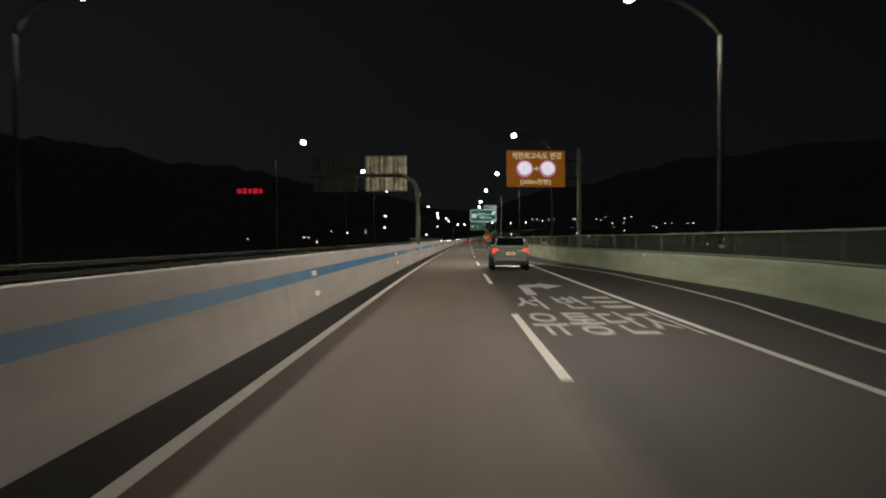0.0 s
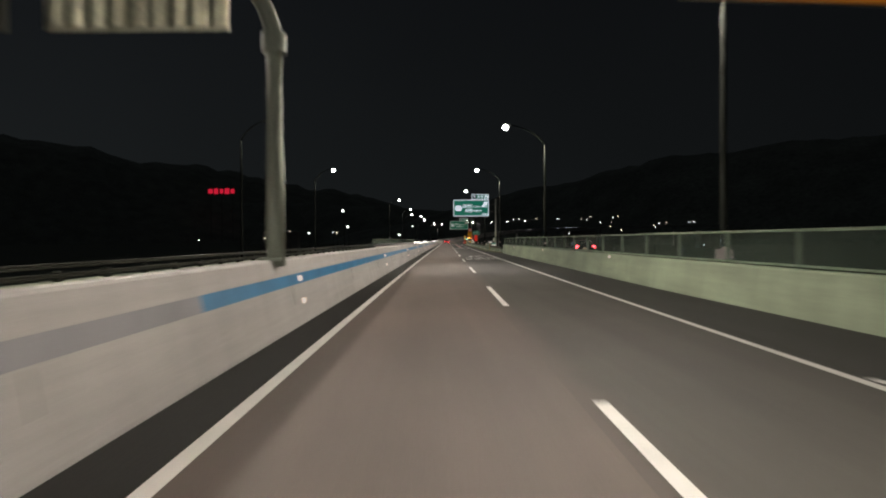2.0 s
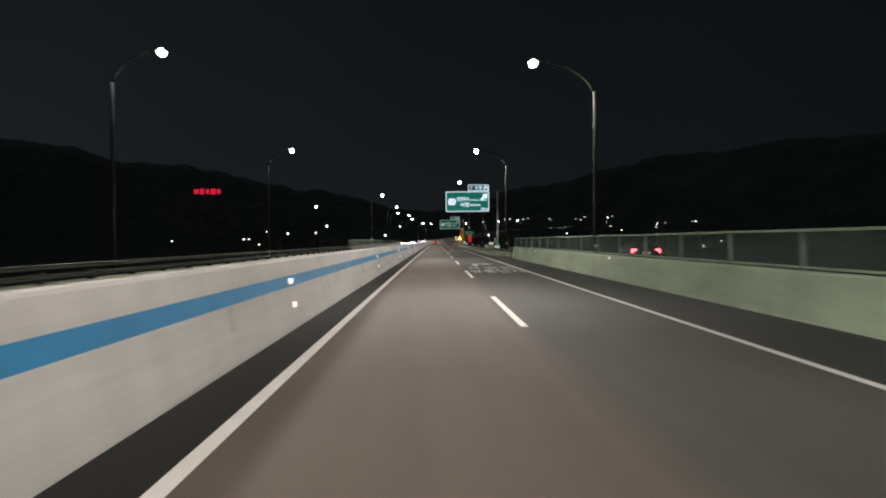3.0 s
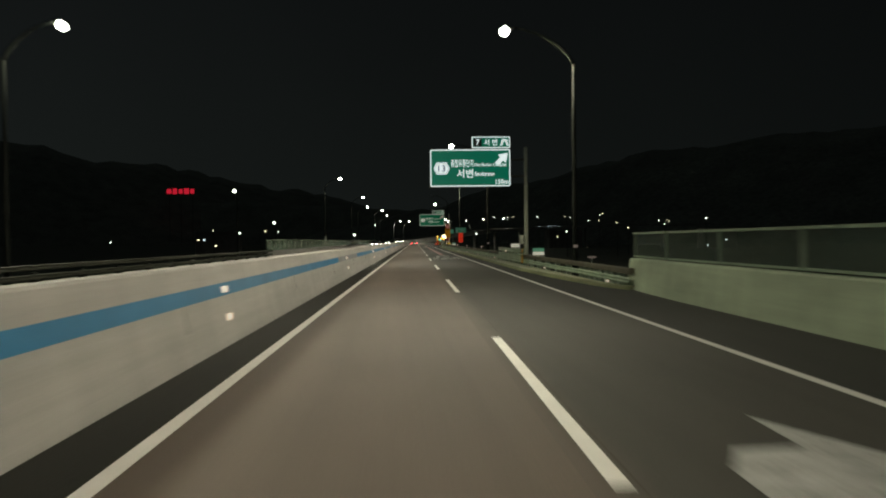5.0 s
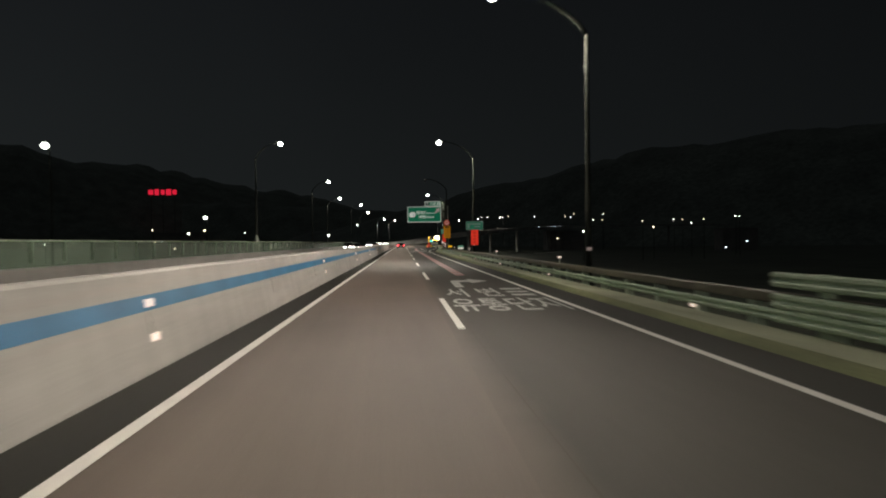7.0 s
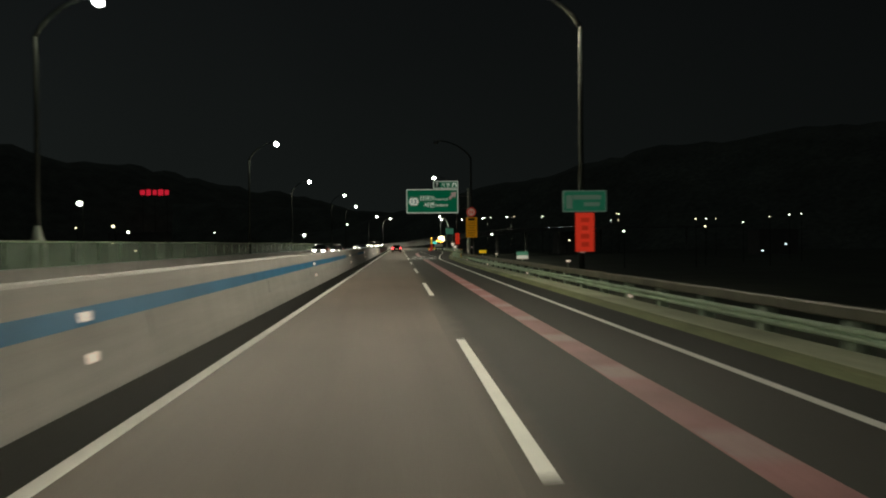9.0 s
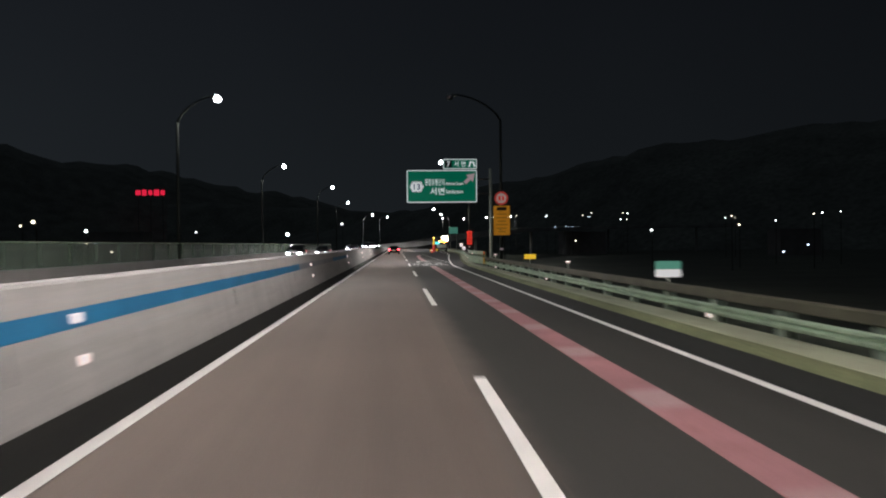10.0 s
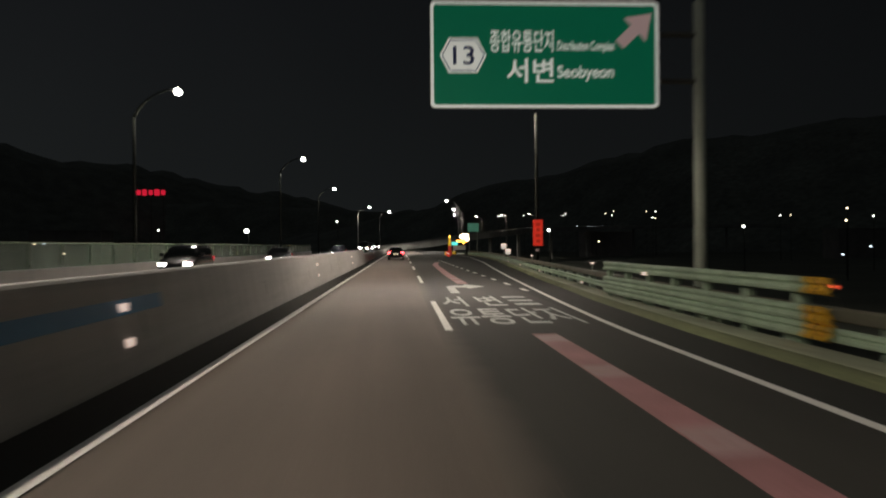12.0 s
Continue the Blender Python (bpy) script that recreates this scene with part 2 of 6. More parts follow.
SIGN_RIB = mat("bright_sign_rib", (0.86, 0.84, 0.64), 0.30, 0.75, grain=0.08, grain_scale=12, blotch=0.35, blotch_scale=1.8)
RAIL_DIM = mat("dark_rail_steel", (0.055, 0.060, 0.048), 0.7, 0.1, grain=0.12, grain_scale=25, blotch=0.25, blotch_scale=1.2)
SCREEN_POST = mat("dull_green_post", (0.15, 0.19, 0.145), 0.6, 0.1, grain=0.1, grain_scale=25, blotch=0.2, blotch_scale=1.2)
SIGN_BACK_DULL = mat("dull_sign_back", (0.10, 0.11, 0.095), 0.6, 0.2, grain=0.06, grain_scale=18, blotch=0.3, blotch_scale=1.4)
SCREEN_PALE = mat("pale_screen_panel", (0.34, 0.46, 0.36), 0.4, alpha=0.34, grain=0.1, grain_scale=6, blotch=0.3, blotch_scale=0.6)
BEAM_DARK = mat("bracket_steel", (0.12, 0.12, 0.11), 0.5, 0.4, grain=0.1, grain_scale=20)
SCREEN = mat("clear_screen_panel", (0.20, 0.27, 0.21), 0.30, alpha=0.17, grain=0.1, grain_scale=6, blotch=0.25, blotch_scale=0.8)
# lit sign faces; on retroreflective sheeting emission stands in for returned head lamp glare
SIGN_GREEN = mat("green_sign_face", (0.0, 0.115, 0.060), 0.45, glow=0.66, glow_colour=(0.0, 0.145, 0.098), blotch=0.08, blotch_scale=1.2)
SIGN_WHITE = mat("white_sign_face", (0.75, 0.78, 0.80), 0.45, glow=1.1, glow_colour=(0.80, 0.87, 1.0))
# second exit sign: weaker emission in place of head lamp light
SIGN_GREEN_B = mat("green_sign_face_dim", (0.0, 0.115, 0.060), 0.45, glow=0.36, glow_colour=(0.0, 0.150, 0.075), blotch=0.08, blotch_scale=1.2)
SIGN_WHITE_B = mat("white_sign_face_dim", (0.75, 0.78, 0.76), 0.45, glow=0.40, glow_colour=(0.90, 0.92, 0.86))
SIGN_BLUE_NUM = mat("blue_numeral", (0.03, 0.06, 0.25), 0.5)
SIGN_BLACK = mat("black_sign_patch", (0.012, 0.012, 0.014), 0.5)
# speed board has no lamp; emission imitates its reflected glare
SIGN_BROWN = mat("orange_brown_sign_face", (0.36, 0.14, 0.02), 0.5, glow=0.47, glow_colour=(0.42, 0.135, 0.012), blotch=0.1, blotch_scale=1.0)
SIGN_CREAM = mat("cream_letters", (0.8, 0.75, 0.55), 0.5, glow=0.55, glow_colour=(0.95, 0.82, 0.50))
DISC_WHITE = mat("reflective_white_disc", (0.8, 0.8, 0.8), 0.5, glow=1.05, glow_colour=(0.93, 0.90, 1.0))
DISC_RIM = mat("reflective_magenta_rim", (0.5, 0.1, 0.25), 0.5, glow=0.75, glow_colour=(0.85, 0.35, 0.75))
# boards, banners and limit disc are no lamps; emission imitates head lamp light
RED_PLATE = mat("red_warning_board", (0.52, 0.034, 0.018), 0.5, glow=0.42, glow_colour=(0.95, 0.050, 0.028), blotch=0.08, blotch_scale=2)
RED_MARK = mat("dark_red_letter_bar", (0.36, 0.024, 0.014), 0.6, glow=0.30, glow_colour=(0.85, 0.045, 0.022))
RED_MARK_DULL = mat("unlit_red_lens", (0.16, 0.012, 0.01), 0.3)
YELLOW_PLATE = mat("amber_notice_board", (0.62, 0.29, 0.015), 0.5, glow=0.15, glow_colour=(0.95, 0.37, 0.015), blotch=0.1, blotch_scale=2)
YELLOW_MARK = mat("brown_letter_bar", (0.34, 0.15, 0.008), 0.6, glow=0.10, glow_colour=(0.8, 0.35, 0.02))
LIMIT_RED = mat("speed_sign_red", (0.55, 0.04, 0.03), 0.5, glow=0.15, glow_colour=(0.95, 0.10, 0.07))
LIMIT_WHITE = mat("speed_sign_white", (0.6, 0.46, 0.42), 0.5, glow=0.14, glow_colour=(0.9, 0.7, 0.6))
CHEVRON_Y = mat("chevron_yellow", (0.66, 0.35, 0.01), 0.55, grain=0.1, grain_scale=30)
CHEVRON_K = mat("chevron_black", (0.02, 0.02, 0.018), 0.6)
# reflectors and marker plates: emission in place of light thrown back
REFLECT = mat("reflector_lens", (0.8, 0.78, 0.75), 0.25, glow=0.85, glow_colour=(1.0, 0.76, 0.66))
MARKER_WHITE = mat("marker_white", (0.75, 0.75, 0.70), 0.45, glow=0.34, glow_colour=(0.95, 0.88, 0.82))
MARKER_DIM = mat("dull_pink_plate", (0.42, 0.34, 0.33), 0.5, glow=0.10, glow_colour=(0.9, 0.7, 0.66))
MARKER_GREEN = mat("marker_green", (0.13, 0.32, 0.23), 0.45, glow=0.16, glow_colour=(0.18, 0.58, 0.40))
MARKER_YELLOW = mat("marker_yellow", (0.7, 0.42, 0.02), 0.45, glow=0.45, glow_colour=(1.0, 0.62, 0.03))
LAMP_GLASS = mat("lamp_glass", (0.9, 0.9, 0.9), 0.3, glow=34.0, glow_colour=(1.0, 1.0, 0.93))
LAMP_DEAD = mat("unlit_lamp_glass", (0.3, 0.3, 0.3), 0.2)
FAR_LIGHT = mat("far_lamp_white", (0.9, 0.9, 0.9), 0.4, glow=7.0, glow_colour=(0.95, 1.0, 0.92))
FAR_LIGHT_WARM = mat("far_lamp_warm", (0.9, 0.8, 0.6), 0.4, glow=5.0, glow_colour=(1.0, 0.86, 0.6))
FAR_LIGHT_BLUE = mat("far_lamp_cool", (0.7, 0.8, 0.9), 0.4, glow=4.0, glow_colour=(0.72, 0.86, 1.0))
REFLECTION_RED = mat("red_reflection_glow", (0.5, 0.02, 0.03), 0.4, glow=0.62, glow_colour=(0.9, 0.02, 0.06))
HILL = mat("dark_wooded_hill", (0.085, 0.095, 0.080), 0.95, grain=0.3, grain_scale=0.2, blotch=0.3, blotch_scale=0.02)
SOIL = mat("roadside_ground", (0.045, 0.052, 0.034), 0.95, grain=0.3, grain_scale=2.0, blotch=0.35, blotch_scale=0.08, bump=0.3, bump_scale=4)
BUILDING = mat("far_building_wall", (0.18, 0.17, 0.16), 0.85, blotch=0.15, blotch_scale=0.3)
SILVER = mat("silver_car_paint", (0.21, 0.238, 0.215), 0.24, 0.35, blotch=0.04, blotch_scale=2.0)
BLACK_CAR = mat("black_car_paint", (0.012, 0.012, 0.014), 0.22, 0.1)
WHITE_CAR = mat("white_car_paint", (0.62, 0.63, 0.63), 0.3)
DARK_PLASTIC = mat("dark_plastic_cladding", (0.017, 0.017, 0.018), 0.6, grain=0.1, grain_scale=80)
CAR_GLASS = mat("dark_tinted_glass", (0.004, 0.005, 0.005), 0.04, spec=0.2)
RUBBER = mat("tyre_rubber", (0.018, 0.018, 0.018), 0.85, grain=0.2, grain_scale=40)
ALLOY = mat("alloy_rim", (0.66, 0.62, 0.55), 0.22, 0.45)
TAIL_RED = mat("lit_tail_lamp", (0.55, 0.02, 0.01), 0.3, glow=0.75, glow_colour=(1.0, 0.015, 0.01))
TAIL_FAR = mat("bright_tail_lamp", (0.7, 0.03, 0.02), 0.3, glow=14.0, glow_colour=(1.0, 0.055, 0.07))
TAIL_HOT = mat("tail_lamp_filament", (0.8, 0.3, 0.1), 0.3, glow=2.0, glow_colour=(1.0, 0.11, 0.05))
# bumper reflector and number plate: light falling on them given as emission
FOG_RED = mat("red_bumper_reflector", (0.55, 0.015, 0.02), 0.3, glow=0.55, glow_colour=(0.95, 0.02, 0.05))
PLATE = mat("number_plate", (0.7, 0.66, 0.55), 0.4, glow=0.55, glow_colour=(1.0, 0.78, 0.50))
PLATE_BAR = mat("plate_bar", (0.28, 0.2, 0.13), 0.5)
HEAD_LAMP = mat("lit_head_lamp", (0.9, 0.9, 0.9), 0.3, glow=22.0, glow_colour=(1.0, 0.98, 0.92))
CHROME = mat("chrome_trim", (0.75, 0.75, 0.76), 0.12, 1.0)
AMBER_LIGHT = mat("amber_warning_light", (0.8, 0.35, 0.02), 0.4, glow=7.0, glow_colour=(1.0, 0.50, 0.08))
CYAN_LIGHT = mat("cyan_light_panel", (0.1, 0.5, 0.5), 0.4, glow=1.2, glow_colour=(0.1, 0.8, 0.75))

for m in (ASPHALT, ASPHALT_DARK, SHOULDER, SHOULDER_MID):
    streaks(m, 0.11, 1.1, (1.0, 0.02, 1.0))
for m in (CONCRETE, CONCRETE_GREEN, KERB, MOSS):
    streaks(m, 0.065, 1.6, (0.3, 1.0, 0.12))
    streaks(m, 0.06, 7.0, (0.4, 0.03, 1.0))


# ---------------------------------------------------------------- mesh helpers
def link(name, bm, material, smooth=False):
    me = bpy.data.meshes.new(name)
    bm.normal_update()
    if smooth:
        for f in bm.faces:
            f.smooth = True
    bm.to_mesh(me)
    bm.free()
    me.materials.append(material)
    return new(name, me)


def part(name, bm, material, parent, label="", smooth=False):
    ob = link(name, bm, material, smooth)
    ob.parent = parent
    if label:
        ob["label"] = label
    return ob


def shared(name, mesh, parent, m):
    ob = new(name, mesh)
    ob.parent = parent
    ob.matrix_basis = m
    return ob


def thing(name, m, label, category, group="", kind=""):
    ob = new(name)
    ob.matrix_basis = m
    return tagged(ob, label, category, group, kind)


def box(bm, c, s, bevel=0.0, turn=None):
    r = bmesh.ops.create_cube(bm, size=1.0)
    vs = r["verts"]
    bmesh.ops.scale(bm, vec=Vector(s), verts=vs)
    if bevel:
        es = list({e for v in vs for e in v.link_edges})
        rb = bmesh.ops.bevel(bm, geom=es, offset=bevel, segments=2, affect="EDGES", profile=0.6)
        vs = list({v for f in rb["faces"] for v in f.verts} | {v for v in vs if v.is_valid})
    if turn is not None:
        bmesh.ops.rotate(bm, cent=(0, 0, 0), matrix=turn, verts=vs)
    bmesh.ops.translate(bm, vec=Vector(c), verts=vs)
    return vs


def tube(bm, a, b, r0, r1=None, seg=14, cap=True):
    a, b = Vector(a), Vector(b)
    r1 = r0 if r1 is None else r1
    d = b - a
    q = d.to_track_quat("Z", "Y").to_matrix()
    ring = []
    for p, r in ((a, r0), (b, r1)):
        ring.append([bm.verts.new(p + q @ Vector((r * math.cos(2 * math.pi * i / seg), r * math.sin(2 * math.pi * i / seg), 0))) for i in range(seg)])
    for i in range(seg):
        j = (i + 1) % seg
        bm.faces.new((ring[0][i], ring[0][j], ring[1][j], ring[1][i]))
    if cap:
        bm.faces.new(ring[0][::-1])
        bm.faces.new(ring[1])


def pipe(bm, pts, radii, seg=12):
    """A tube through points, with a radius at each."""
    pts = [Vector(p) for p in pts]
    rings = []
    for i, p in enumerate(pts):
        d = (pts[min(i + 1, len(pts) - 1)] - pts[max(i - 1, 0)]).normalized()
        q = d.to_track_quat("Z", "Y").to_matrix()
        rings.append([bm.verts.new(p + q @ Vector((radii[i] * math.cos(2 * math.pi * k / seg), radii[i] * math.sin(2 * math.pi * k / seg), 0))) for k in range(seg)])
    for a, b in zip(rings, rings[1:]):
        for k in range(seg):
            j = (k + 1) % seg
            bm.faces.new((a[k], a[j], b[j], b[k]))
    bm.faces.new(rings[0][::-1])
    bm.faces.new(rings[-1])


def sweep(bm, profile, ys, offset, closed=True):
    """Carries a profile of (sideways, height) along the road; offset(y) moves it sideways."""
    rings = []
    for y in ys:
        o = offset(y)
        rings.append([bm.verts.new(at(o + e, y, z)) for e, z in profile])
    n = len(profile)
    for a, b in zip(rings, rings[1:]):
        for k in range(n if closed else n - 1):
            j = (k + 1) % n
            bm.faces.new((a[k], b[k], b[j], a[j]))
    if closed and n > 2:
        bm.faces.new(rings[0])
        bm.faces.new(rings[-1][::-1])
    bmesh.ops.recalc_face_normals(bm, faces=bm.faces[:])


def ribbon(bm, ys, left, right, z):
    """A flat strip of road between two offsets."""
    prev = None
    for y in ys:
        pair = (bm.verts.new(at(left(y), y, z)), bm.verts.new(at(right(y), y, z)))
        if prev:
            bm.faces.new((prev[0], prev[1], pair[1], pair[0]))
        prev = pair


def slab(bm, outline, y, thick):
    """A plate standing across the road: outline of (x, z), front at y, facing -y."""
    f = [bm.verts.new((x, y, z)) for x, z in outline]
    b = [bm.verts.new((x, y + thick, z)) for x, z in outline]
    n = len(outline)
    bm.faces.new(f)
    bm.faces.new(b[::-1])
    for i in range(n):
        j = (i + 1) % n
        bm.faces.new((f[j], f[i], b[i], b[j]))
    bmesh.ops.recalc_face_normals(bm, faces=bm.faces[:])


def rounded(x0, z0, x1, z1, r, seg=5):
    out = []
    for cx, cz, a in ((x1 - r, z1 - r, 0), (x0 + r, z1 - r, 90), (x0 + r, z0 + r, 180), (x1 - r, z0 + r, 270)):
        for i in range(seg + 1):
            t = math.radians(a + 90 * i / seg)
            out.append((cx + r * math.cos(t), cz + r * math.sin(t)))
    return out


def disc(cx, cz, r, seg=32):
    return [(cx + r * math.cos(2 * math.pi * i / seg), cz + r * math.sin(2 * math.pi * i / seg)) for i in range(seg)]


def lettering(name, words, x0, z0, x1, z1, y, material, parent, thick=0.012, bold=0.0, flat=False):
    """Writing fitted into the box x0..x1, z0..z1; upright on a plate, or flat on the road."""
    c = bpy.data.curves.new(name, "FONT")
    c.body = words
    c.extrude = thick / 2 if not flat else 0.0
    c.offset = bold
    t = bpy.data.objects.new(name, c)
    scene.collection.objects.link(t)
    bpy.context.view_layer.update()
    me = bpy.data.meshes.new_from_object(t.evaluated_get(bpy.context.evaluated_depsgraph_get()))
    bpy.data.objects.remove(t)
    xs = [v.co.x for v in me.vertices]
    zs = [v.co.y for v in me.vertices]
    sx, sz = (x1 - x0) / (max(xs) - min(xs)), (z1 - z0) / (max(zs) - min(zs))
    ax, az = min(xs), min(zs)
    for v in me.vertices:
        u, w, d = (v.co.x - ax) * sx + x0, (v.co.y - az) * sz + z0, v.co.z
        if flat:
            v.co = at(u, w, y)
        else:
            v.co = Vector((u, y - d, w))
    me.materials.clear()
    me.materials.append(material)
    ob = new(name, me)
    ob.parent = parent
    return ob


# ---------------------------------------------------------------- ground and carriageways
Y0, Y1 = -40.0, 560.0
GROUND = -5.0
WALL_R = [(-40, 5.45), (5, 5.9), (15, 6.88), (19, 7.4), (25, 7.68), (31, 7.35), (40, 6.9), (52, 6.05), (62, 5.72), (75, 5.5), (95, 5.54), (135, 5.42), (146, 5.48), (150.2, 5.72)]
EDGE_R = [(-40, 3.21), (262, 3.23), (292, 3.30), (309, 3.35), (316, 3.64), (322, 3.96), (334, 4.62), (351, 5.70), (372, 7.15), (400, 8.4), (436, 9.0), (470, 9.0)]
BAY_LINE = [(-12, 3.3), (11, 4.8), (20, 5.8), (26, 6.02), (38, 5.9), (58.5, 3.4)]
KERB_R = [(149.0, 5.5), (151.3, 4.95), (158, 4.52), (166, 4.20), (284, 4.18), (308, 4.40), (317, 4.75), (323, 5.17), (332, 5.70), (343, 6.55), (377, 9.1), (406, 10.3), (436, 10.4), (470, 10.1)]


def right_side(y):
    return along(WALL_R, y) if y < 150.2 else along(KERB_R, y)


bm = bmesh.new()
size = 4000.0
cells = 40
grid = {}
for i in range(cells + 1):
    for j in range(cells + 1):
        x, y = -size + 2 * size * i / cells, -600 + 2 * size * j / cells
        grid[i, j] = bm.verts.new((x, y, GROUND))
for i in range(cells):
    for j in range(cells):
        bm.faces.new((grid[i, j], grid[i + 1, j], grid[i + 1, j + 1], grid[i, j + 1]))
tagged(link("ground", bm, SOIL), "dark grassy ground either side of the expressway", "ground", kind="structure")

# embankment that carries the road
bm = bmesh.new()
sweep(bm, [(-15.0, -0.32), (-20.5, -0.34), (-31.0, GROUND - 0.1), (-31.0, GROUND - 0.3), (22.0, GROUND - 0.3), (22.0, GROUND - 0.1), (8.9, -0.34), (8.0, -0.32)], stations(-300.0, 900.0, 10.0), lambda y: 0.0)
tagged(link("embankment", bm, SOIL), "dark grassy embankment under the expressway", "embankment", kind="structure")
# slip road beyond the parapet
bm = bmesh.new()
sweep(bm, [(9.4, GROUND - 0.2), (9.4, -0.2), (18.5, -0.2), (18.5, GROUND - 0.2)], stations(40.0, 150.0, 6.0), lambda y: 0.0)
tagged(link("slip_road", bm, SHOULDER), "dark asphalt slip road beyond the parapet", "road", kind="structure")
ROAD_YS = stations(Y0, Y1, 5.0)
bm = bmesh.new()
sweep(bm, [(-4.75, -0.3), (3.55, -0.3), (3.55, 0.0), (-4.75, 0.0)], ROAD_YS, lambda y: 0.0)
road = tagged(link("road", bm, ASPHALT), "grey-brown asphalt expressway carriageway with two lanes", "road", kind="structure")
# lamp light along the road, put into the paving colour: y, amount
ROAD_LIGHT = [(-40, 0.0), (36, 0.0), (56, 1.0), (82, 1.0), (120, 0.5), (185, 0.4), (222, 0.0), (560, 0.0)]


def store_road_light(bm, width):
    """Stores metres across the strip and the painted light along the road."""
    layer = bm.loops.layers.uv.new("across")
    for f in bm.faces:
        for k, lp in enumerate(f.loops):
            lp[layer].uv = (0.0 if k in (0, 3) else width, along(ROAD_LIGHT, lp.vert.co.y))


def brighten_by_light(m, gain):
    """Paints lamp light into the paving: scales the colour with the stored amount."""
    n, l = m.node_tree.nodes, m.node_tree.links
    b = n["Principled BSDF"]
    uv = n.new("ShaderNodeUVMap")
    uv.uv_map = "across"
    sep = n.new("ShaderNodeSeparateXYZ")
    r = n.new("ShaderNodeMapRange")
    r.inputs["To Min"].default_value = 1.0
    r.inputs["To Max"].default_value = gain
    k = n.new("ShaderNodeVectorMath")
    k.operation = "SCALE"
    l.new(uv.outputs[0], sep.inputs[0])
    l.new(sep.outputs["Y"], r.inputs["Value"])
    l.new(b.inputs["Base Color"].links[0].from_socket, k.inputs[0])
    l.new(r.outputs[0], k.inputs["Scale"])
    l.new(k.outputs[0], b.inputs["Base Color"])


brighten_by_light(ASPHALT_DARK, 2.7)
brighten_by_light(SHOULDER_MID, 2.1)
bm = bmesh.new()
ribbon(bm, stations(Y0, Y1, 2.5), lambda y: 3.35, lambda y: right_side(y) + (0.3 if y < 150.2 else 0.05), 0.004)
store_road_light(bm, 4.0)
part("shoulder", bm, SHOULDER_MID, road, "asphalt hard shoulder, darkened for shade")
bm = bmesh.new()
ribbon(bm, ROAD_YS, lambda y: -4.45, lambda y: -3.50, 0.004)
part("inner_shoulder", bm, SHOULDER, road, "asphalt strip beside the median, darkened for shade")
bm = bmesh.new()
sweep(bm, [(-14.9, -0.3), (-4.9, -0.3), (-4.9, 0.0), (-14.9, 0.0)], ROAD_YS, lambda y: 0.0)
opposite = tagged(link("road_opposite", bm, ASPHALT), "grey asphalt carriageway for oncoming traffic", "road", kind="structure")

# darker paving run of the outer lane, its joint worn and uneven
def joint_blend(m, colour, start, end):
    """Runs a colour into the material across the first stretch of the strip."""
    n, l = m.node_tree.nodes, m.node_tree.links
    b = n["Principled BSDF"]
    uv = n.new("ShaderNodeUVMap")
    uv.uv_map = "across"
    sep = n.new("ShaderNodeSeparateXYZ")
    tc = n.new("ShaderNodeTexCoord")
    t = n.new("ShaderNodeTexNoise")
    t.inputs["Scale"].default_value = 1.3
    t.inputs["Detail"].default_value = 5
    wob = n.new("ShaderNodeMath")
    wob.operation = "MULTIPLY_ADD"
    wob.inputs[1].default_value = 0.30
    r = n.new("ShaderNodeMapRange")
    r.interpolation_type = "SMOOTHSTEP"
    r.inputs["From Min"].default_value = start
    r.inputs["From Max"].default_value = end
    mx = n.new("ShaderNodeMixRGB")
    mx.inputs[1].default_value = (*colour, 1)
    l.new(uv.outputs[0], sep.inputs[0])
    l.new(tc.outputs["Object"], t.inputs["Vector"])
    l.new(t.outputs["Fac"], wob.inputs[0])
    l.new(sep.outputs["X"], wob.inputs[2])
    l.new(wob.outputs[0], r.inputs["Value"])
    l.new(b.inputs["Base Color"].links[0].from_socket, mx.inputs[2])
    l.new(r.outputs[0], mx.inputs[0])
    l.new(mx.outputs[0], b.inputs["Base Color"])


joint_blend(ASPHALT_DARK, (0.118, 0.095, 0.081), 0.12, 0.72)
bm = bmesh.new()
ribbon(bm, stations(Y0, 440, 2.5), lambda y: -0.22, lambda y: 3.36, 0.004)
store_road_light(bm, 3.58)
part("outer_lane", bm, ASPHALT_DARK, road, "darker asphalt of the outer lane")

# thin paving seam beside the lane line
bm = bmesh.new()
ribbon(bm, stations(118, 300, 1.3), lambda y: 0.125 + 0.012 * math.sin(y * 0.71) + 0.008 * math.sin(y * 2.3), lambda y: 0.142 + 0.012 * math.sin(y * 0.71) + 0.010 * math.sin(y * 1.9), 0.008)
part("paving_seam", bm, SEAM, road, "dark bitumen seam between paving runs")

# continuous lines
for nm, e0, half, ys in (("left_edge_line", lambda y: -3.570, 0.082, stations(Y0, Y1, 5.0)),
                         ("right_edge_line", lambda y: along(EDGE_R, y), 0.075, stations(Y0, 470, 3.0)),
                         ("bay_edge_line", lambda y: along(BAY_LINE, y), 0.07, stations(-12, 58.5, 2.5))):
    bm = bmesh.new()
    ribbon(bm, ys, lambda y, e0=e0, half=half: e0(y) - half, lambda y, e0=e0, half=half: e0(y) + half, 0.011)
    part(nm, bm, LINE, road, "painted white edge line")
for nm, e in (("opposite_inner_line", -5.9), ("opposite_outer_line", -13.2)):
    bm = bmesh.new()
    ribbon(bm, stations(Y0, Y1, 6.0), lambda y, e=e: e - 0.08, lambda y, e=e: e + 0.08, 0.006)
    part(nm, bm, LINE, opposite, "painted white edge line")

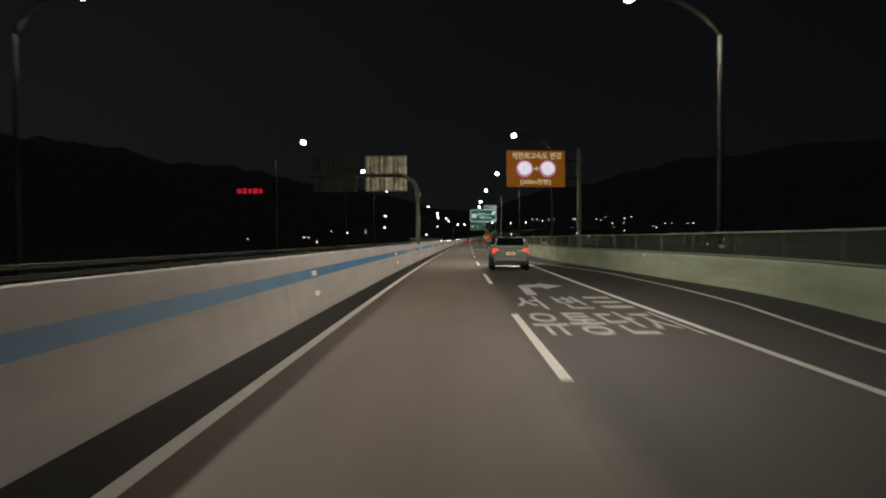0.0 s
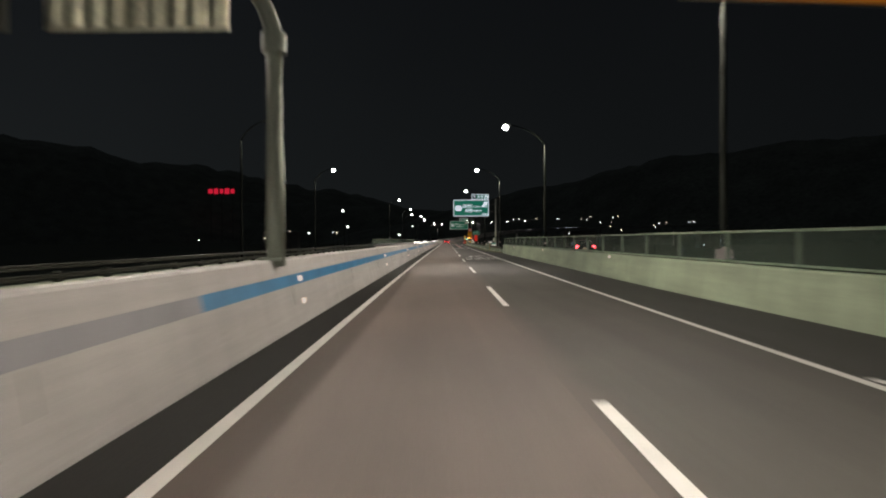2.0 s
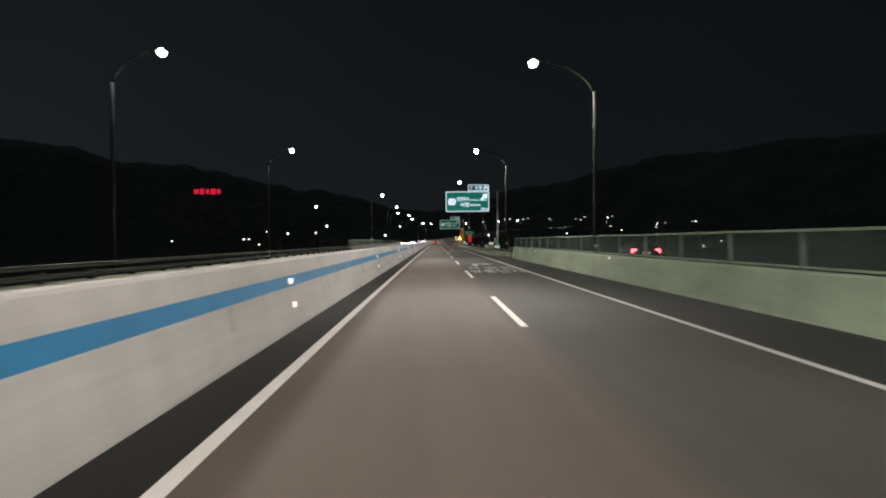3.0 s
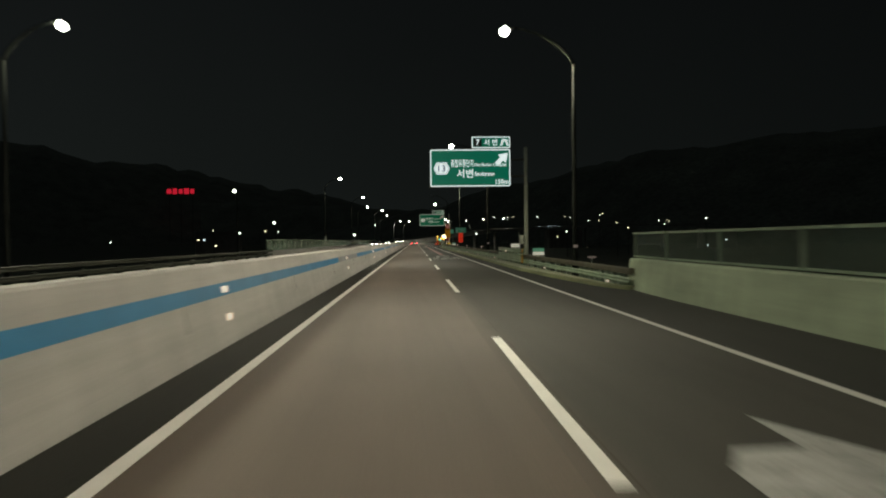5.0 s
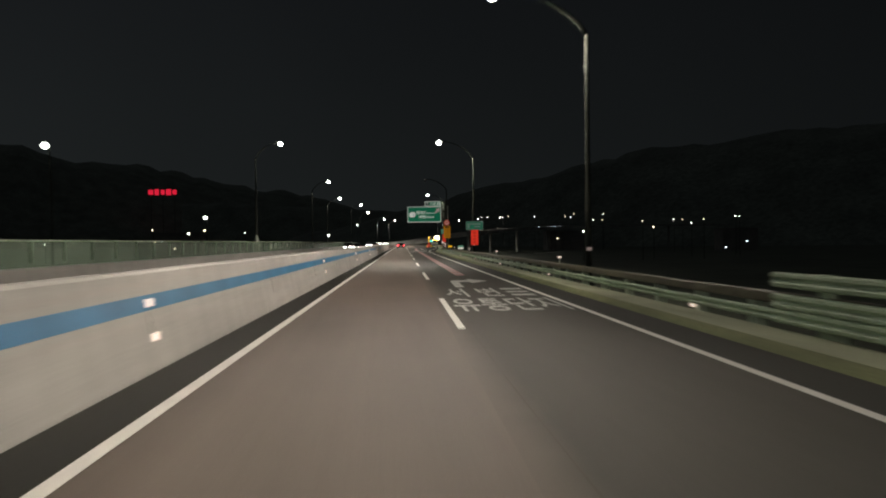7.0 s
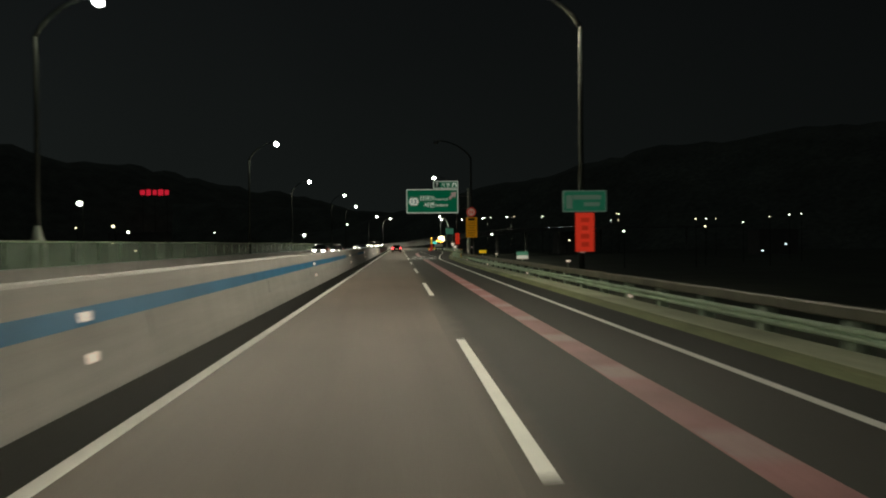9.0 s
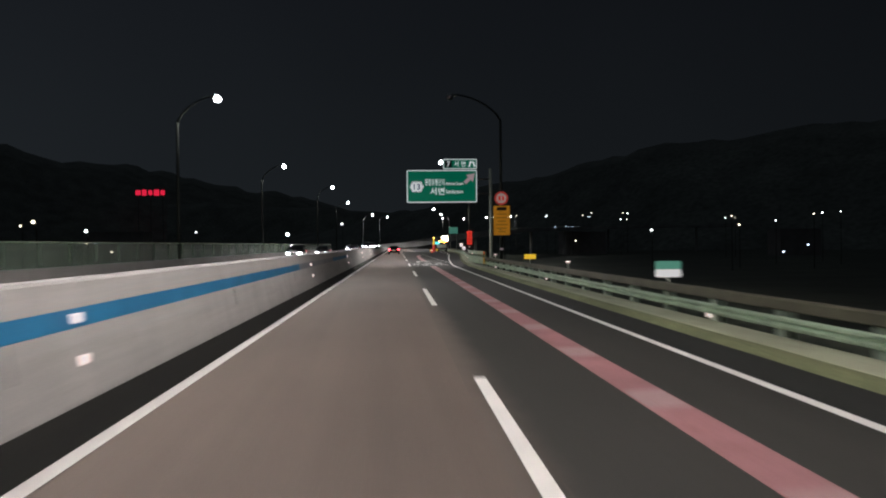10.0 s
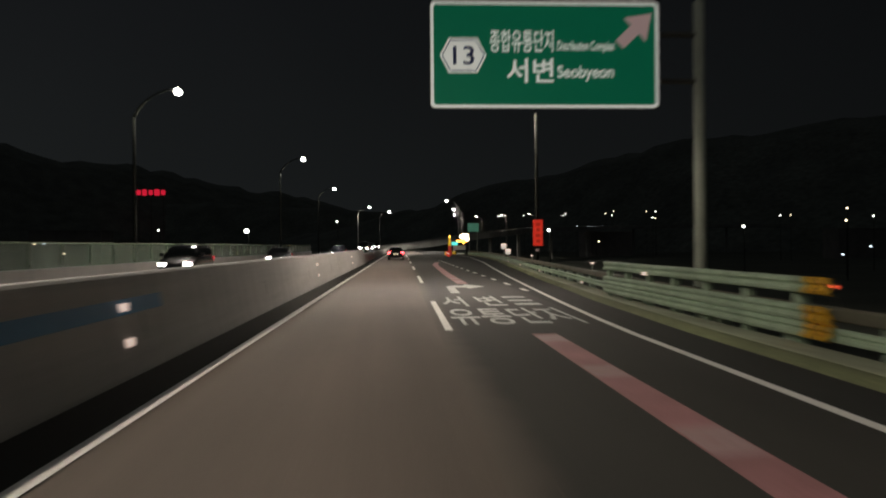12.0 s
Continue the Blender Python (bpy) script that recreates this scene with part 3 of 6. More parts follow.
# broken lane line, 8 m strokes every 20 m
for k in range(-2, 22):
    bm = bmesh.new()
    y = 9.15 + 20 * k
    ribbon(bm, stations(y, y + 8.2, 2.0), lambda v: -0.075, lambda v: 0.075, 0.012)
    part("lane_dash", bm, LINE, road)
    bm = bmesh.new()
    ribbon(bm, stations(y + 6, y + 14, 2.7), lambda v: -9.6, lambda v: -9.46, 0.006)
    part("opposite_lane_dash", bm, LINE, opposite)
# short dots across the exit taper
for k in range(14):
    bm = bmesh.new()
    y = 322.0 + 4.6 * k
    e = along([(322, 3.6), (352, 3.4), (400, 3.3)], y)
    ribbon(bm, stations(y, y + 1.6, 1.0), lambda v: e - 0.09, lambda v: e + 0.09, 0.012)
    part("exit_dot", bm, LINE, road)

# pink guide line with pale rungs
for a, b in ((213.0, 308.3), (327.8, 372.0)):
    bm = bmesh.new()
    ribbon(bm, stations(a, b, 3.0), lambda y: along([(340, 1.48), (362, 1.75), (372, 2.4)], y), lambda y: along([(340, 1.95), (362, 2.2), (372, 2.85)], y), 0.009)
    part("pink_guide_line", bm, PINK, road, "worn pink exit guide line")
    y = a + 1.6
    while y < b - 1.2:
        bm = bmesh.new()
        ribbon(bm, stations(y, y + 0.95, 0.5), lambda v: along([(340, 1.50), (362, 1.77), (372, 2.42)], v), lambda v: along([(340, 1.93), (362, 2.18), (372, 2.83)], v), 0.013)
        part("pale_rung", bm, PINK_PALE, road)
        y += 3.7


def road_arrow(y, e, long):
    """Straight stem with a head bent to the right."""
    bm = bmesh.new()
    outline = [(0.0, 0.0), (0.32, 0.0), (0.38, 0.80), (0.83, 0.80), (0.86, 0.60), (1.62, 0.94), (0.90, 1.36), (0.87, 1.13), (0.32, 1.12), (0.08, 1.0)]
    vs = [bm.verts.new(at(e + a, y + b * long, 0.012)) for a, b in outline]
    for face in ((0, 1, 2, 9), (2, 3, 7, 8, 9), (4, 5, 6, 7, 3)):
        bm.faces.new([vs[i] for i in face])
    part("lane_arrow", bm, LETTER, road, "worn white arrow bending right")


for y, gap in ((13.5, 9.7), (114.4, 10.4), (192.9, 10.0), (310.2, 11.0)):
    lettering("lane_word", "유통단지", 0.2, y, 3.02, y + 4.2, 0.012, LETTER, road, bold=0.012, flat=True)
    lettering("lane_word", "서 변", 0.25, y + 5.0, 2.0, y + 9.1, 0.012, LETTER, road, bold=0.012, flat=True)
    for dx, ya, yb in ((2.25, 5.2, 5.9), (2.25, 6.7, 7.3), (2.25, 8.2, 8.9)):
        bm = bmesh.new()
        ribbon(bm, [y + ya, y + yb], lambda v: dx, lambda v: dx + 0.72, 0.012)
        part("worn_letter_bar", bm, LETTER, road)
    road_arrow(y + gap, 0.79, 4.6)

# ---------------------------------------------------------------- median barrier
bm = bmesh.new()
BARRIER_YS = stations(Y0, 372.0, 4.0)
sweep(bm, [(-4.36, 0.0), (-4.365, 0.05), (-4.41, 0.24), (-4.45, 0.42), (-4.612, 1.28), (-4.65, 1.315), (-4.87, 1.315), (-4.91, 1.28), (-5.07, 0.42), (-5.11, 0.24), (-5.155, 0.05), (-5.16, 0.0)],
      BARRIER_YS, lambda y: 0.0)
barrier = tagged(link("median_barrier", bm, CONCRETE), "off-white painted concrete median barrier with a blue stripe", "barrier", kind="structure")
STRIPES = [(-40, 49.2, BLUE), (49.2, 59.2, GREY_STRIPE), (59.2, 157.5, BLUE), (157.5, 168.3, GREY_STRIPE), (168.3, 276.8, BLUE), (276.8, 292, GREY_STRIPE), (292, 306, BLUE)]
for a, b, m in STRIPES:
    bm = bmesh.new()
    sweep(bm, [(-4.517, 0.79), (-4.556, 0.998), (-4.62, 0.998), (-4.59, 0.79)], stations(a, b, 4.0), lambda y: 0.0)
    part("painted_stripe", bm, m, barrier, "blue painted band" if m is BLUE else "faded grey painted band")
# thin joints where barrier lengths meet
for k in range(int((372 - Y0) / 10)):
    bm = bmesh.new()
    y = Y0 + 5 + 10 * k
    sweep(bm, [(-4.446, 0.42), (-4.512, 0.77), (-4.53, 0.77), (-4.47, 0.42)], [y, y + 0.018], lambda v: 0.0)
    part("barrier_joint", bm, SEAM, barrier)

# paired reflectors on the barrier face
bm = bmesh.new()
box(bm, (0, 0, 0), (0.09, 0.10, 0.105), 0.015)
REFLECTOR_MESH = link("reflector", bm, REFLECT).data
bpy.data.objects.remove(bpy.data.objects["reflector"])
for k in range(15):
    y = 18.1 + 23.85 * k
    for e, z in ((-4.515, 0.895), (-4.440, 0.44)):
        ob = new("reflector", REFLECTOR_MESH)
        ob.matrix_basis = place(e, y, z)
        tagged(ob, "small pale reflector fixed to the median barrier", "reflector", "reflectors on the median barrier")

# beyond the barrier's end a low dark concrete wall
bm = bmesh.new()
sweep(bm, [(-4.5, 0), (-4.62, 0.9), (-4.85, 0.9), (-4.95, 0)], stations(372.0, Y1, 8.0), lambda y: 0.0)
tagged(link("median_wall_far", bm, CONCRETE), "low concrete median wall continuing ahead", "barrier", kind="structure")

# ---------------------------------------------------------------- right parapet with clear screen
YS = stations(Y0, 150.2, 3.0)
bm = bmesh.new()
sweep(bm, [(0.0, 0.0), (0.012, 0.06), (0.125, 0.96), (0.165, 1.0), (0.40, 1.0), (0.43, 0.96), (0.43, 0.0)], YS, lambda y: along(WALL_R, y))
parapet = tagged(link("wall_right", bm, CONCRETE_GREEN), "pale weathered concrete parapet beside the hard shoulder", "wall", kind="structure")
screen = tagged(new("screen_fence"), "clear panel fence with steel posts on the parapet", "fence")
bm = bmesh.new()
sweep(bm, [(0.24, 1.79), (0.24, 1.85), (0.33, 1.85), (0.33, 1.79)], YS, lambda y: along(WALL_R, y))
part("top_rail", bm, GALV, screen)
bm = bmesh.new()
sweep(bm, [(0.25, 1.04), (0.25, 1.09), (0.32, 1.09), (0.32, 1.04)], YS, lambda y: along(WALL_R, y))
part("bottom_rail", bm, GALV, screen)
bm = bmesh.new()
box(bm, (0, 0, 0.41), (0.09, 0.10, 0.80), 0.01)
POST_MESH = link("post", bm, SCREEN_POST).data
bpy.data.objects.remove(bpy.data.objects["post"])
y = -38.0
while y < 150.1:
    a = along(WALL_R, y)
    shared("post", POST_MESH, screen, place(a + 0.285, y, 1.03))
    y2 = min(y + 4.0, 150.2)
    bm = bmesh.new()
    sweep(bm, [(0.275, 1.085), (0.275, 1.805), (0.288, 1.805), (0.288, 1.085)], stations(y + 0.05, y2 - 0.05, 1.0), lambda v: along(WALL_R, v))
    part("panel", bm, SCREEN, screen).visible_shadow = False
    y += 4.0
for y in (12.0, 36.0, 59.8, 83.7, 107.0, 130.5):
    ob = new("reflector", REFLECTOR_MESH)
    ob.matrix_basis = place(along(WALL_R, y) + 0.10, y, 0.89)
    tagged(ob, "small pale reflector on the concrete parapet", "reflector", "reflectors on the parapet")

# ---------------------------------------------------------------- verge, kerb and guardrail
G0, G1 = 149.0, 470.0
RAIL_R = [(149.0, 5.60), (156, 5.66), (170, 5.62), (195, 5.60), (230, 5.58), (280, 5.5), (312, 5.56), (322, 6.22), (331, 6.77), (341, 7.35), (354, 8.25), (380, 10.1), (406, 11.4), (436, 11.6), (470, 11.3)]


def apron(y):
    """Foot of the raised concrete apron that carries the guardrail."""
    return along(KERB_R, y) + 0.03 * noise.noise(Vector((y * 0.45, 0.0, 4.0)))


bm = bmesh.new()
prev = None
for y in stations(G0, G1, 1.5):
    a = apron(y)
    row = [bm.verts.new(at(a + e, y, z + (0.008 * noise.noise(Vector((y * 0.9, e * 9.0, 1.0))) if z > 0.03 else 0.0))) for e, z in ((0.0, -0.01), (0.03, 0.035), (0.12, 0.085), (0.205, 0.128), (0.23, 0.10))]
    if prev:
        for k in range(4):
            bm.faces.new((prev[k], prev[k + 1], row[k + 1], row[k]))
    prev = row
tagged(link("verge", bm, MOSS, True), "olive mossy sloping face of the concrete apron", "verge", kind="structure")
kerb = tagged(new("kerb"), "stained khaki concrete apron under the guardrail", "kerb", kind="structure")
for y0, y1 in ((G0, 191.0), (191.02, 278.3), (278.32, G1)):
    bm = bmesh.new()
    rows = []
    for y in stations(y0, y1, 2.5):
        a = along(KERB_R, y)
        w = max(0.12, along(RAIL_R, y) - 0.02 - (a + 0.2))
        rows.append([bm.verts.new(at(a + 0.2 + w * k, y, z)) for k, z in ((0.0, -0.4), (0.0, 0.118), (0.035, 0.136), (0.10, 0.142), (0.55, 0.10), (0.93, 0.062), (1.0, 0.04), (1.0, -0.4))])
    for p, q in zip(rows, rows[1:]):
        for k in range(8):
            bm.faces.new((p[k], q[k], q[(k + 1) % 8], p[(k + 1) % 8]))
    bm.faces.new(rows[0])
    bm.faces.new(rows[-1][::-1])
    bmesh.ops.recalc_face_normals(bm, faces=bm.faces[:])
    part("kerb_run", bm, APRON, kerb)
W_BEAM = [(0.0, 0.0), (0.045, 0.02), (0.05, 0.055), (0.015, 0.085), (0.015, 0.10), (0.05, 0.13), (0.045, 0.165), (0.0, 0.185),
          (-0.012, 0.18), (0.035, 0.155), (0.03, 0.13), (0.0, 0.10), (0.0, 0.085), (0.03, 0.055), (0.03, 0.03), (-0.012, 0.006)]
W_FACE = [(-e, z) for e, z in W_BEAM]
YS = stations(G0, G1, 3.0)
rail = tagged(new("guardrail"), "pale green galvanised guardrail with block posts behind the kerb", "guardrail")
bm = bmesh.new()
sweep(bm, [(e * 1.25 - 0.10, z * 1.18 + 0.185) for e, z in W_FACE], YS, lambda y: along(RAIL_R, y))
part("middle_beam", bm, GALV, rail)
bm = bmesh.new()
sweep(bm, [(-0.08, 0.495), (-0.11, 0.522), (-0.11, 0.672), (-0.08, 0.702), (0.04, 0.702), (0.07, 0.672), (0.07, 0.522), (0.04, 0.495)], YS, lambda y: along(RAIL_R, y))
part("top_beam", bm, GALV_DULL, rail, "brownish weathered top rail")
bm = bmesh.new()
box(bm, (0.03, 0, -0.08), (0.20, 0.32, 0.94), 0.012)
box(bm, (-0.095, 0, 0.13), (0.07, 0.36, 0.17), 0.01)
GPOST = link("rail_post", bm, GALV_POST).data
bpy.data.objects.remove(bpy.data.objects["rail_post"])
y = 260.6 - 2.87 * 35
while y < G1 - 4:
    shared("rail_post", GPOST, rail, place(along(RAIL_R, y) + 0.04, y, 0.145))
    y += 2.87
# closer posts where the rail meets the parapet
for k in range(8):
    y = 150.75 + 0.93 * k
    shared("rail_post", GPOST, rail, place(along(RAIL_R, y) + 0.04, y, 0.145))
for y in (152.0, 165.9, 191.8, 209.7, 227.6, 245.6, 263.5, 281.4, 299.3, 325.2, 340.0, 354.0, 368.0):
    ob = new("reflector", REFLECTOR_MESH)
    ob.matrix_basis = place(along(RAIL_R, y) - 0.10, y, 0.15) @ Matrix.Diagonal((1.0, 0.7, 0.8, 1))
    tagged(ob, "small pale reflector bolted to the guardrail", "reflector", "reflectors on the guardrail")


def double_beam(y0, y1, lift):
    """Stacked beams in front of a sign pole, with a chevron at the approach end."""
    g = tagged(new("double_guardrail"), "double galvanised guardrail with yellow and black chevron end", "guardrail", "double guardrails at sign poles")
    e = along(RAIL_R, y0)
    for nm, runs in (("lower_beam", ((0.18, 1.42), (0.435, 1.42))), ("upper_beam", ((0.80 + lift, 1.46),))):
        bm = bmesh.new()
        for z0, s in runs:
            sweep(bm, [(q * 1.3 - 0.20, z * s + z0) for q, z in W_FACE], stations(y0 + 0.72, y1, 2.5), lambda v: e)
        part(nm, bm, GALV, g)
        edges = (0.0, 0.20, 0.27, 0.46, 0.53, 0.70)
        foot, top = runs[0][0], runs[-1][0] + 0.27
        for i in range(5):
            bm = bmesh.new()
            for z0, s in runs:
                prof = [(q * 1.3 - 0.207, z * s + z0) for q, z in W_FACE]
                rings = [[bm.verts.new(at(e + q, y0 + c + 0.55 * abs(z - (foot + top) / 2) - 0.12, z)) for q, z in prof] for c in (edges[i], edges[i + 1] - 0.003)]
                n = len(prof)
                for k in range(n):
                    bm.faces.new((rings[0][k], rings[1][k], rings[1][(k + 1) % n], rings[0][(k + 1) % n]))
                bm.faces.new(rings[0])
                bm.faces.new(rings[1][::-1])
            bmesh.ops.recalc_face_normals(bm, faces=bm.faces[:])
            part("chevron_band", bm, CHEVRON_K if i % 2 else CHEVRON_Y, g, "black chevron band" if i % 2 else "yellow chevron band")
    y = y0 + 1.1
    while y < y1:
        bm = bmesh.new()
        box(bm, (0, 0, 0.35), (0.14, 0.24, 1.44 + lift), 0.01)
        p = part("post", bm, GALV, g)
        p.matrix_basis = place(e - 0.06, y, 0.0)
        y += 1.95
    ob = new("reflector", REFLECTOR_MESH)
    ob.matrix_basis = place(e - 0.30, y0 + 8.6, 0.84 + lift) @ Matrix.Diagonal((1.2, 0.8, 0.8, 1))
    tagged(ob, "small pale reflector on the double guardrail", "reflector", "reflectors on the guardrail")


double_beam(173.3, 187.6, 0.0)
double_beam(304.9, 317.8, 0.07)


def chevron_lamp(e, y, z, lens, label):
    """A small battery lamp clipped to the end of a guardrail."""
    c = thing("warning_lamp", place(e, y, z), label, "warning light", "small lamps at the guardrail end")
    bm = bmesh.new()
    box(bm, (0, 0, 0), (0.10, 0.06, 0.13), 0.015)
    part("case", bm, CHEVRON_K, c, "black case")
    bm = bmesh.new()
    tube(bm, (0, -0.03, 0.01), (0, -0.055, 0.01), 0.026, 0.022, 12)
    part("lens", bm, lens, c, "glowing lens")
    bm = bmesh.new()
    tube(bm, (0.02, 0.04, -0.06), (0.12, 0.12, -0.25), 0.012, 0.012, 6)
    part("clip", bm, BEAM_DARK, c, "steel clip")


chevron_lamp(5.24, 304.6, 1.02, TAIL_HOT, "small red flashing lamp on the chevron end of the guardrail")


def marker(y, e, z0, z1, w, top, bottom, label):
    """A small plate on a stem behind the guardrail."""
    m = thing("marker_plate", place(e, y), label, "marker", "markers on the guardrail")
    bm = bmesh.new()
    slab(bm, rounded(-w / 2, (z0 + z1) / 2, w / 2, z1, 0.03), -0.012, 0.024)
    part("upper_half", bm, top, m)
    bm = bmesh.new()
    slab(bm, rounded(-w / 2, z0, w / 2, (z0 + z1) / 2 - 0.004, 0.03), -0.012, 0.024)
    part("lower_half", bm, bottom, m)
    bm = bmesh.new()
    tube(bm, (0, 0.03, -0.36), (0, 0.03, z1 - 0.05), 0.025)
    part("stem", bm, POLE, m)


marker(169.64, 5.80, 0.74, 1.14, 0.66, MARKER_GREEN, MARKER_WHITE, "green and white marker plate behind the guardrail")
marker(266.7, 5.68, 0.80, 1.20, 0.64, MARKER_GREEN, MARKER_WHITE, "pale green and white marker plate behind the guardrail")
marker(180.8, 5.88, 1.10, 1.36, 0.62, MARKER_WHITE, MARKER_WHITE, "small pinkish white plate beside the sign pole")
marker(287.1, 5.66, 0.89, 1.13, 0.58, MARKER_YELLOW, MARKER_YELLOW, "small yellow marker plate behind the guardrail")
for y in (208.5, 231.8, 255.0, 278.2, 301.6, 324.2, 347.0):
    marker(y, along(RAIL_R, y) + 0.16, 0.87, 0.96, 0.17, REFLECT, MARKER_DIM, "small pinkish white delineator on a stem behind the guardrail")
marker(158.6, 6.45, 0.80, 0.89, 0.36, MARKER_DIM, MARKER_DIM, "small dull pink plate behind the guardrail")
marker(71.0, 6.12, 1.08, 1.36, 0.46, MARKER_DIM, MARKER_DIM, "dull pinkish plate fixed to the screen fence")
for e, z in ((8.72, 1.30), (9.12, 0.78)):
    marker(368.0, e, z, z + 0.50, 0.50, REFLECT, MARKER_WHITE, "white reflective plate at the exit kerb")

# ---------------------------------------------------------------- far edge of the opposite carriageway
rail_o = tagged(new("guardrail_opposite"), "dull guardrail on the far side of the oncoming lanes", "guardrail")
YS = stations(Y0, 199.0, 6.0)
# same post mesh in the darker steel
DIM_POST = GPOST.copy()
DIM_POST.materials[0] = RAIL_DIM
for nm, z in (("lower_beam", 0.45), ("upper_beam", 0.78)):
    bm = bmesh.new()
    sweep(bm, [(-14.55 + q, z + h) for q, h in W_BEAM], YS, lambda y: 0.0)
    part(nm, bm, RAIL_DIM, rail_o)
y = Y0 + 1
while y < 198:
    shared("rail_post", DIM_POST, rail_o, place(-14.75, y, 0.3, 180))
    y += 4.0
bm = bmesh.new()
sweep(bm, [(-14.4, -0.3), (-14.4, 0.3), (-15.1, 0.32), (-15.1, -0.3)], YS, lambda y: 0.0)
tagged(link("kerb_opposite", bm, KERB), "concrete kerb on the far side of the oncoming lanes", "kerb", kind="structure")
YS = stations(199.4, 420.4, 5.0)
bm = bmesh.new()
sweep(bm, [(-14.85, -0.3), (-14.9, 0.3), (-15.0, 0.85), (-15.3, 0.87), (-15.35, -0.3)], YS, lambda y: 0.0)
tagged(link("wall_opposite", bm, CONCRETE), "concrete parapet on the far side of the oncoming lanes", "wall", kind="structure")
fence_o = tagged(new("screen_fence_opposite"), "pale clear panel fence on the far parapet", "fence")
bm = bmesh.new()
sweep(bm, [(-15.22, 1.86), (-15.22, 1.93), (-15.12, 1.93), (-15.12, 1.86)], YS, lambda y: 0.0)
part("top_rail", bm, GALV, fence_o)
y = 199.5
while y < 419:
    shared("post", POST_MESH, fence_o, place(-15.17, y, 1.02) @ Matrix.Diagonal((1, 1, 1.1, 1)))
    bm = bmesh.new()
    sweep(bm, [(-15.16, 0.87), (-15.16, 1.86), (-15.175, 1.86), (-15.175, 0.87)], [y + 0.05, y + 2.95], lambda v: 0.0)
    part("panel", bm, SCREEN_PALE, fence_o).visible_shadow = False
    y += 3.0


# ---------------------------------------------------------------- street lamps
# faint emission imitates head lamps on the plate
PLATE_PALE = mat("pale_pole_plate", (0.55, 0.42, 0.40), 0.5, glow=0.12, glow_colour=(0.9, 0.7, 0.66))


def street_lamp(e_pole, e_head, y, z_head, light, lit=True):
    """Tapered pole with one long arm over the road and a flat luminaire."""
    side = 1 if e_head > e_pole else -1
    lamp = thing("street_lamp", place(e_pole, y), "tall grey steel street lamp with one curved arm, " + ("lit white" if lit else "unlit"), "street lamp", "street lamps along the expressway")
    reach = abs(e_head - e_pole)
    bm = bmesh.new()
    tube(bm, (0, 0, -0.3), (0, 0, 0.02), 0.20, 0.20, 12)
    pipe(bm, [(0, 0, 0), (0, 0, 3), (0, 0, 7), (0, 0, z_head - 1.6)], [0.125, 0.11, 0.095, 0.08], 14)
    part("pole", bm, LAMP_POLE, lamp, smooth=True)
    if e_pole < -14 and 200 < y < 270:
        bm = bmesh.new()
        pipe(bm, [(0, 0, -0.3), (0, 0, 1.7), (0, 0, 2.1), (0, 0, 2.6)], [0.42, 0.40, 0.24, 0.11], 10)
        part("tapered_foot", bm, GANTRY_POLE, lamp, "grey tapered foot", smooth=True)
    if e_pole > 0:
        bm = bmesh.new()
        box(bm, (0, -0.135, 1.32), (0.20, 0.02, 0.13), 0.004)
        part("pole_plate", bm, PLATE_PALE, lamp, "small pale plate on the pole")
    bm = bmesh.new()
    pts, rad = [], []
    for i in range(9):
        t = i / 8
        pts.append((side * reach * (t ** 1.25), 0, z_head - 1.6 + 1.72 * math.sin(t * math.pi / 2) ** 0.9))
        rad.append(0.075 - 0.03 * t)
    pipe(bm, pts, rad, 10)
    part("arm", bm, LAMP_POLE, lamp, smooth=True)
    bm = bmesh.new()
    box(bm, (-side * 0.12, 0, 0.06), (0.62, 0.30, 0.10), 0.04)
    box(bm, (-side * 0.36, 0, 0.09), (0.2, 0.14, 0.1), 0.02)
    h = part("head", bm, BEAM_DARK, lamp, "dark flat luminaire housing")
    h.matrix_basis = pose(side * reach, 0, z_head, 0, 0, 0)
    bm = bmesh.new()
    r = bmesh.ops.create_uvsphere(bm, u_segments=24, v_segments=14, radius=0.235)
    bmesh.ops.scale(bm, vec=(1.0, 0.95, 0.92), verts=r["verts"])
    g = part("lens", bm, LAMP_GLASS if lit else LAMP_DEAD, lamp, "glowing white lens" if lit else "dark lens", smooth=True)
    g.matrix_basis = pose(side * reach, 0, z_head - 0.06)
    g.visible_shadow = False
    if lit:
        b = new("street_light", light)
        b.matrix_basis = pose(*at(e_head, y, z_head - 0.36))
    return lamp


for e_pole, e_head, y, z in ((9.0, 5.5, 31.0, 11.1), (7.3, 3.76, 74.35, 11.3), (6.98, 3.68, 116.7, 11.2), (6.15, 2.94, 160.8, 11.4), (6.1, 2.47, 204.5, 11.2), (6.12, 2.69, 254.4, 11.7), (7.8, 4.38, 344.3, 11.7)):
    street_lamp(e_pole, e_head, y, z, LIGHT_BAY if y < 80 else LIGHT_RIGHT)
street_lamp(7.3, 3.8, -12.0, 11.3, LIGHT_RIGHT, lit=False)
street_lamp(5.96, 2.6, 300.35, 11.5, LIGHT_RIGHT, lit=False)
for e_head, y, z in ((-15.8, -12.0, 11.3), (-15.8, 31.0, 11.3), (-15.85, 74.3, 10.75), (-15.8, 116.3, 11.6), (-17.0, 160.9, 11.5), (-13.7, 258.8, 12.15), (-12.6, 300.9, 11.35), (-14.1, 342.5, 11.0), (-11.9, 385.3, 11.6), (-11.8, 426.1, 11.2)):
    street_lamp(e_head - 2.6, e_head, y, z, LIGHT_LEFT)
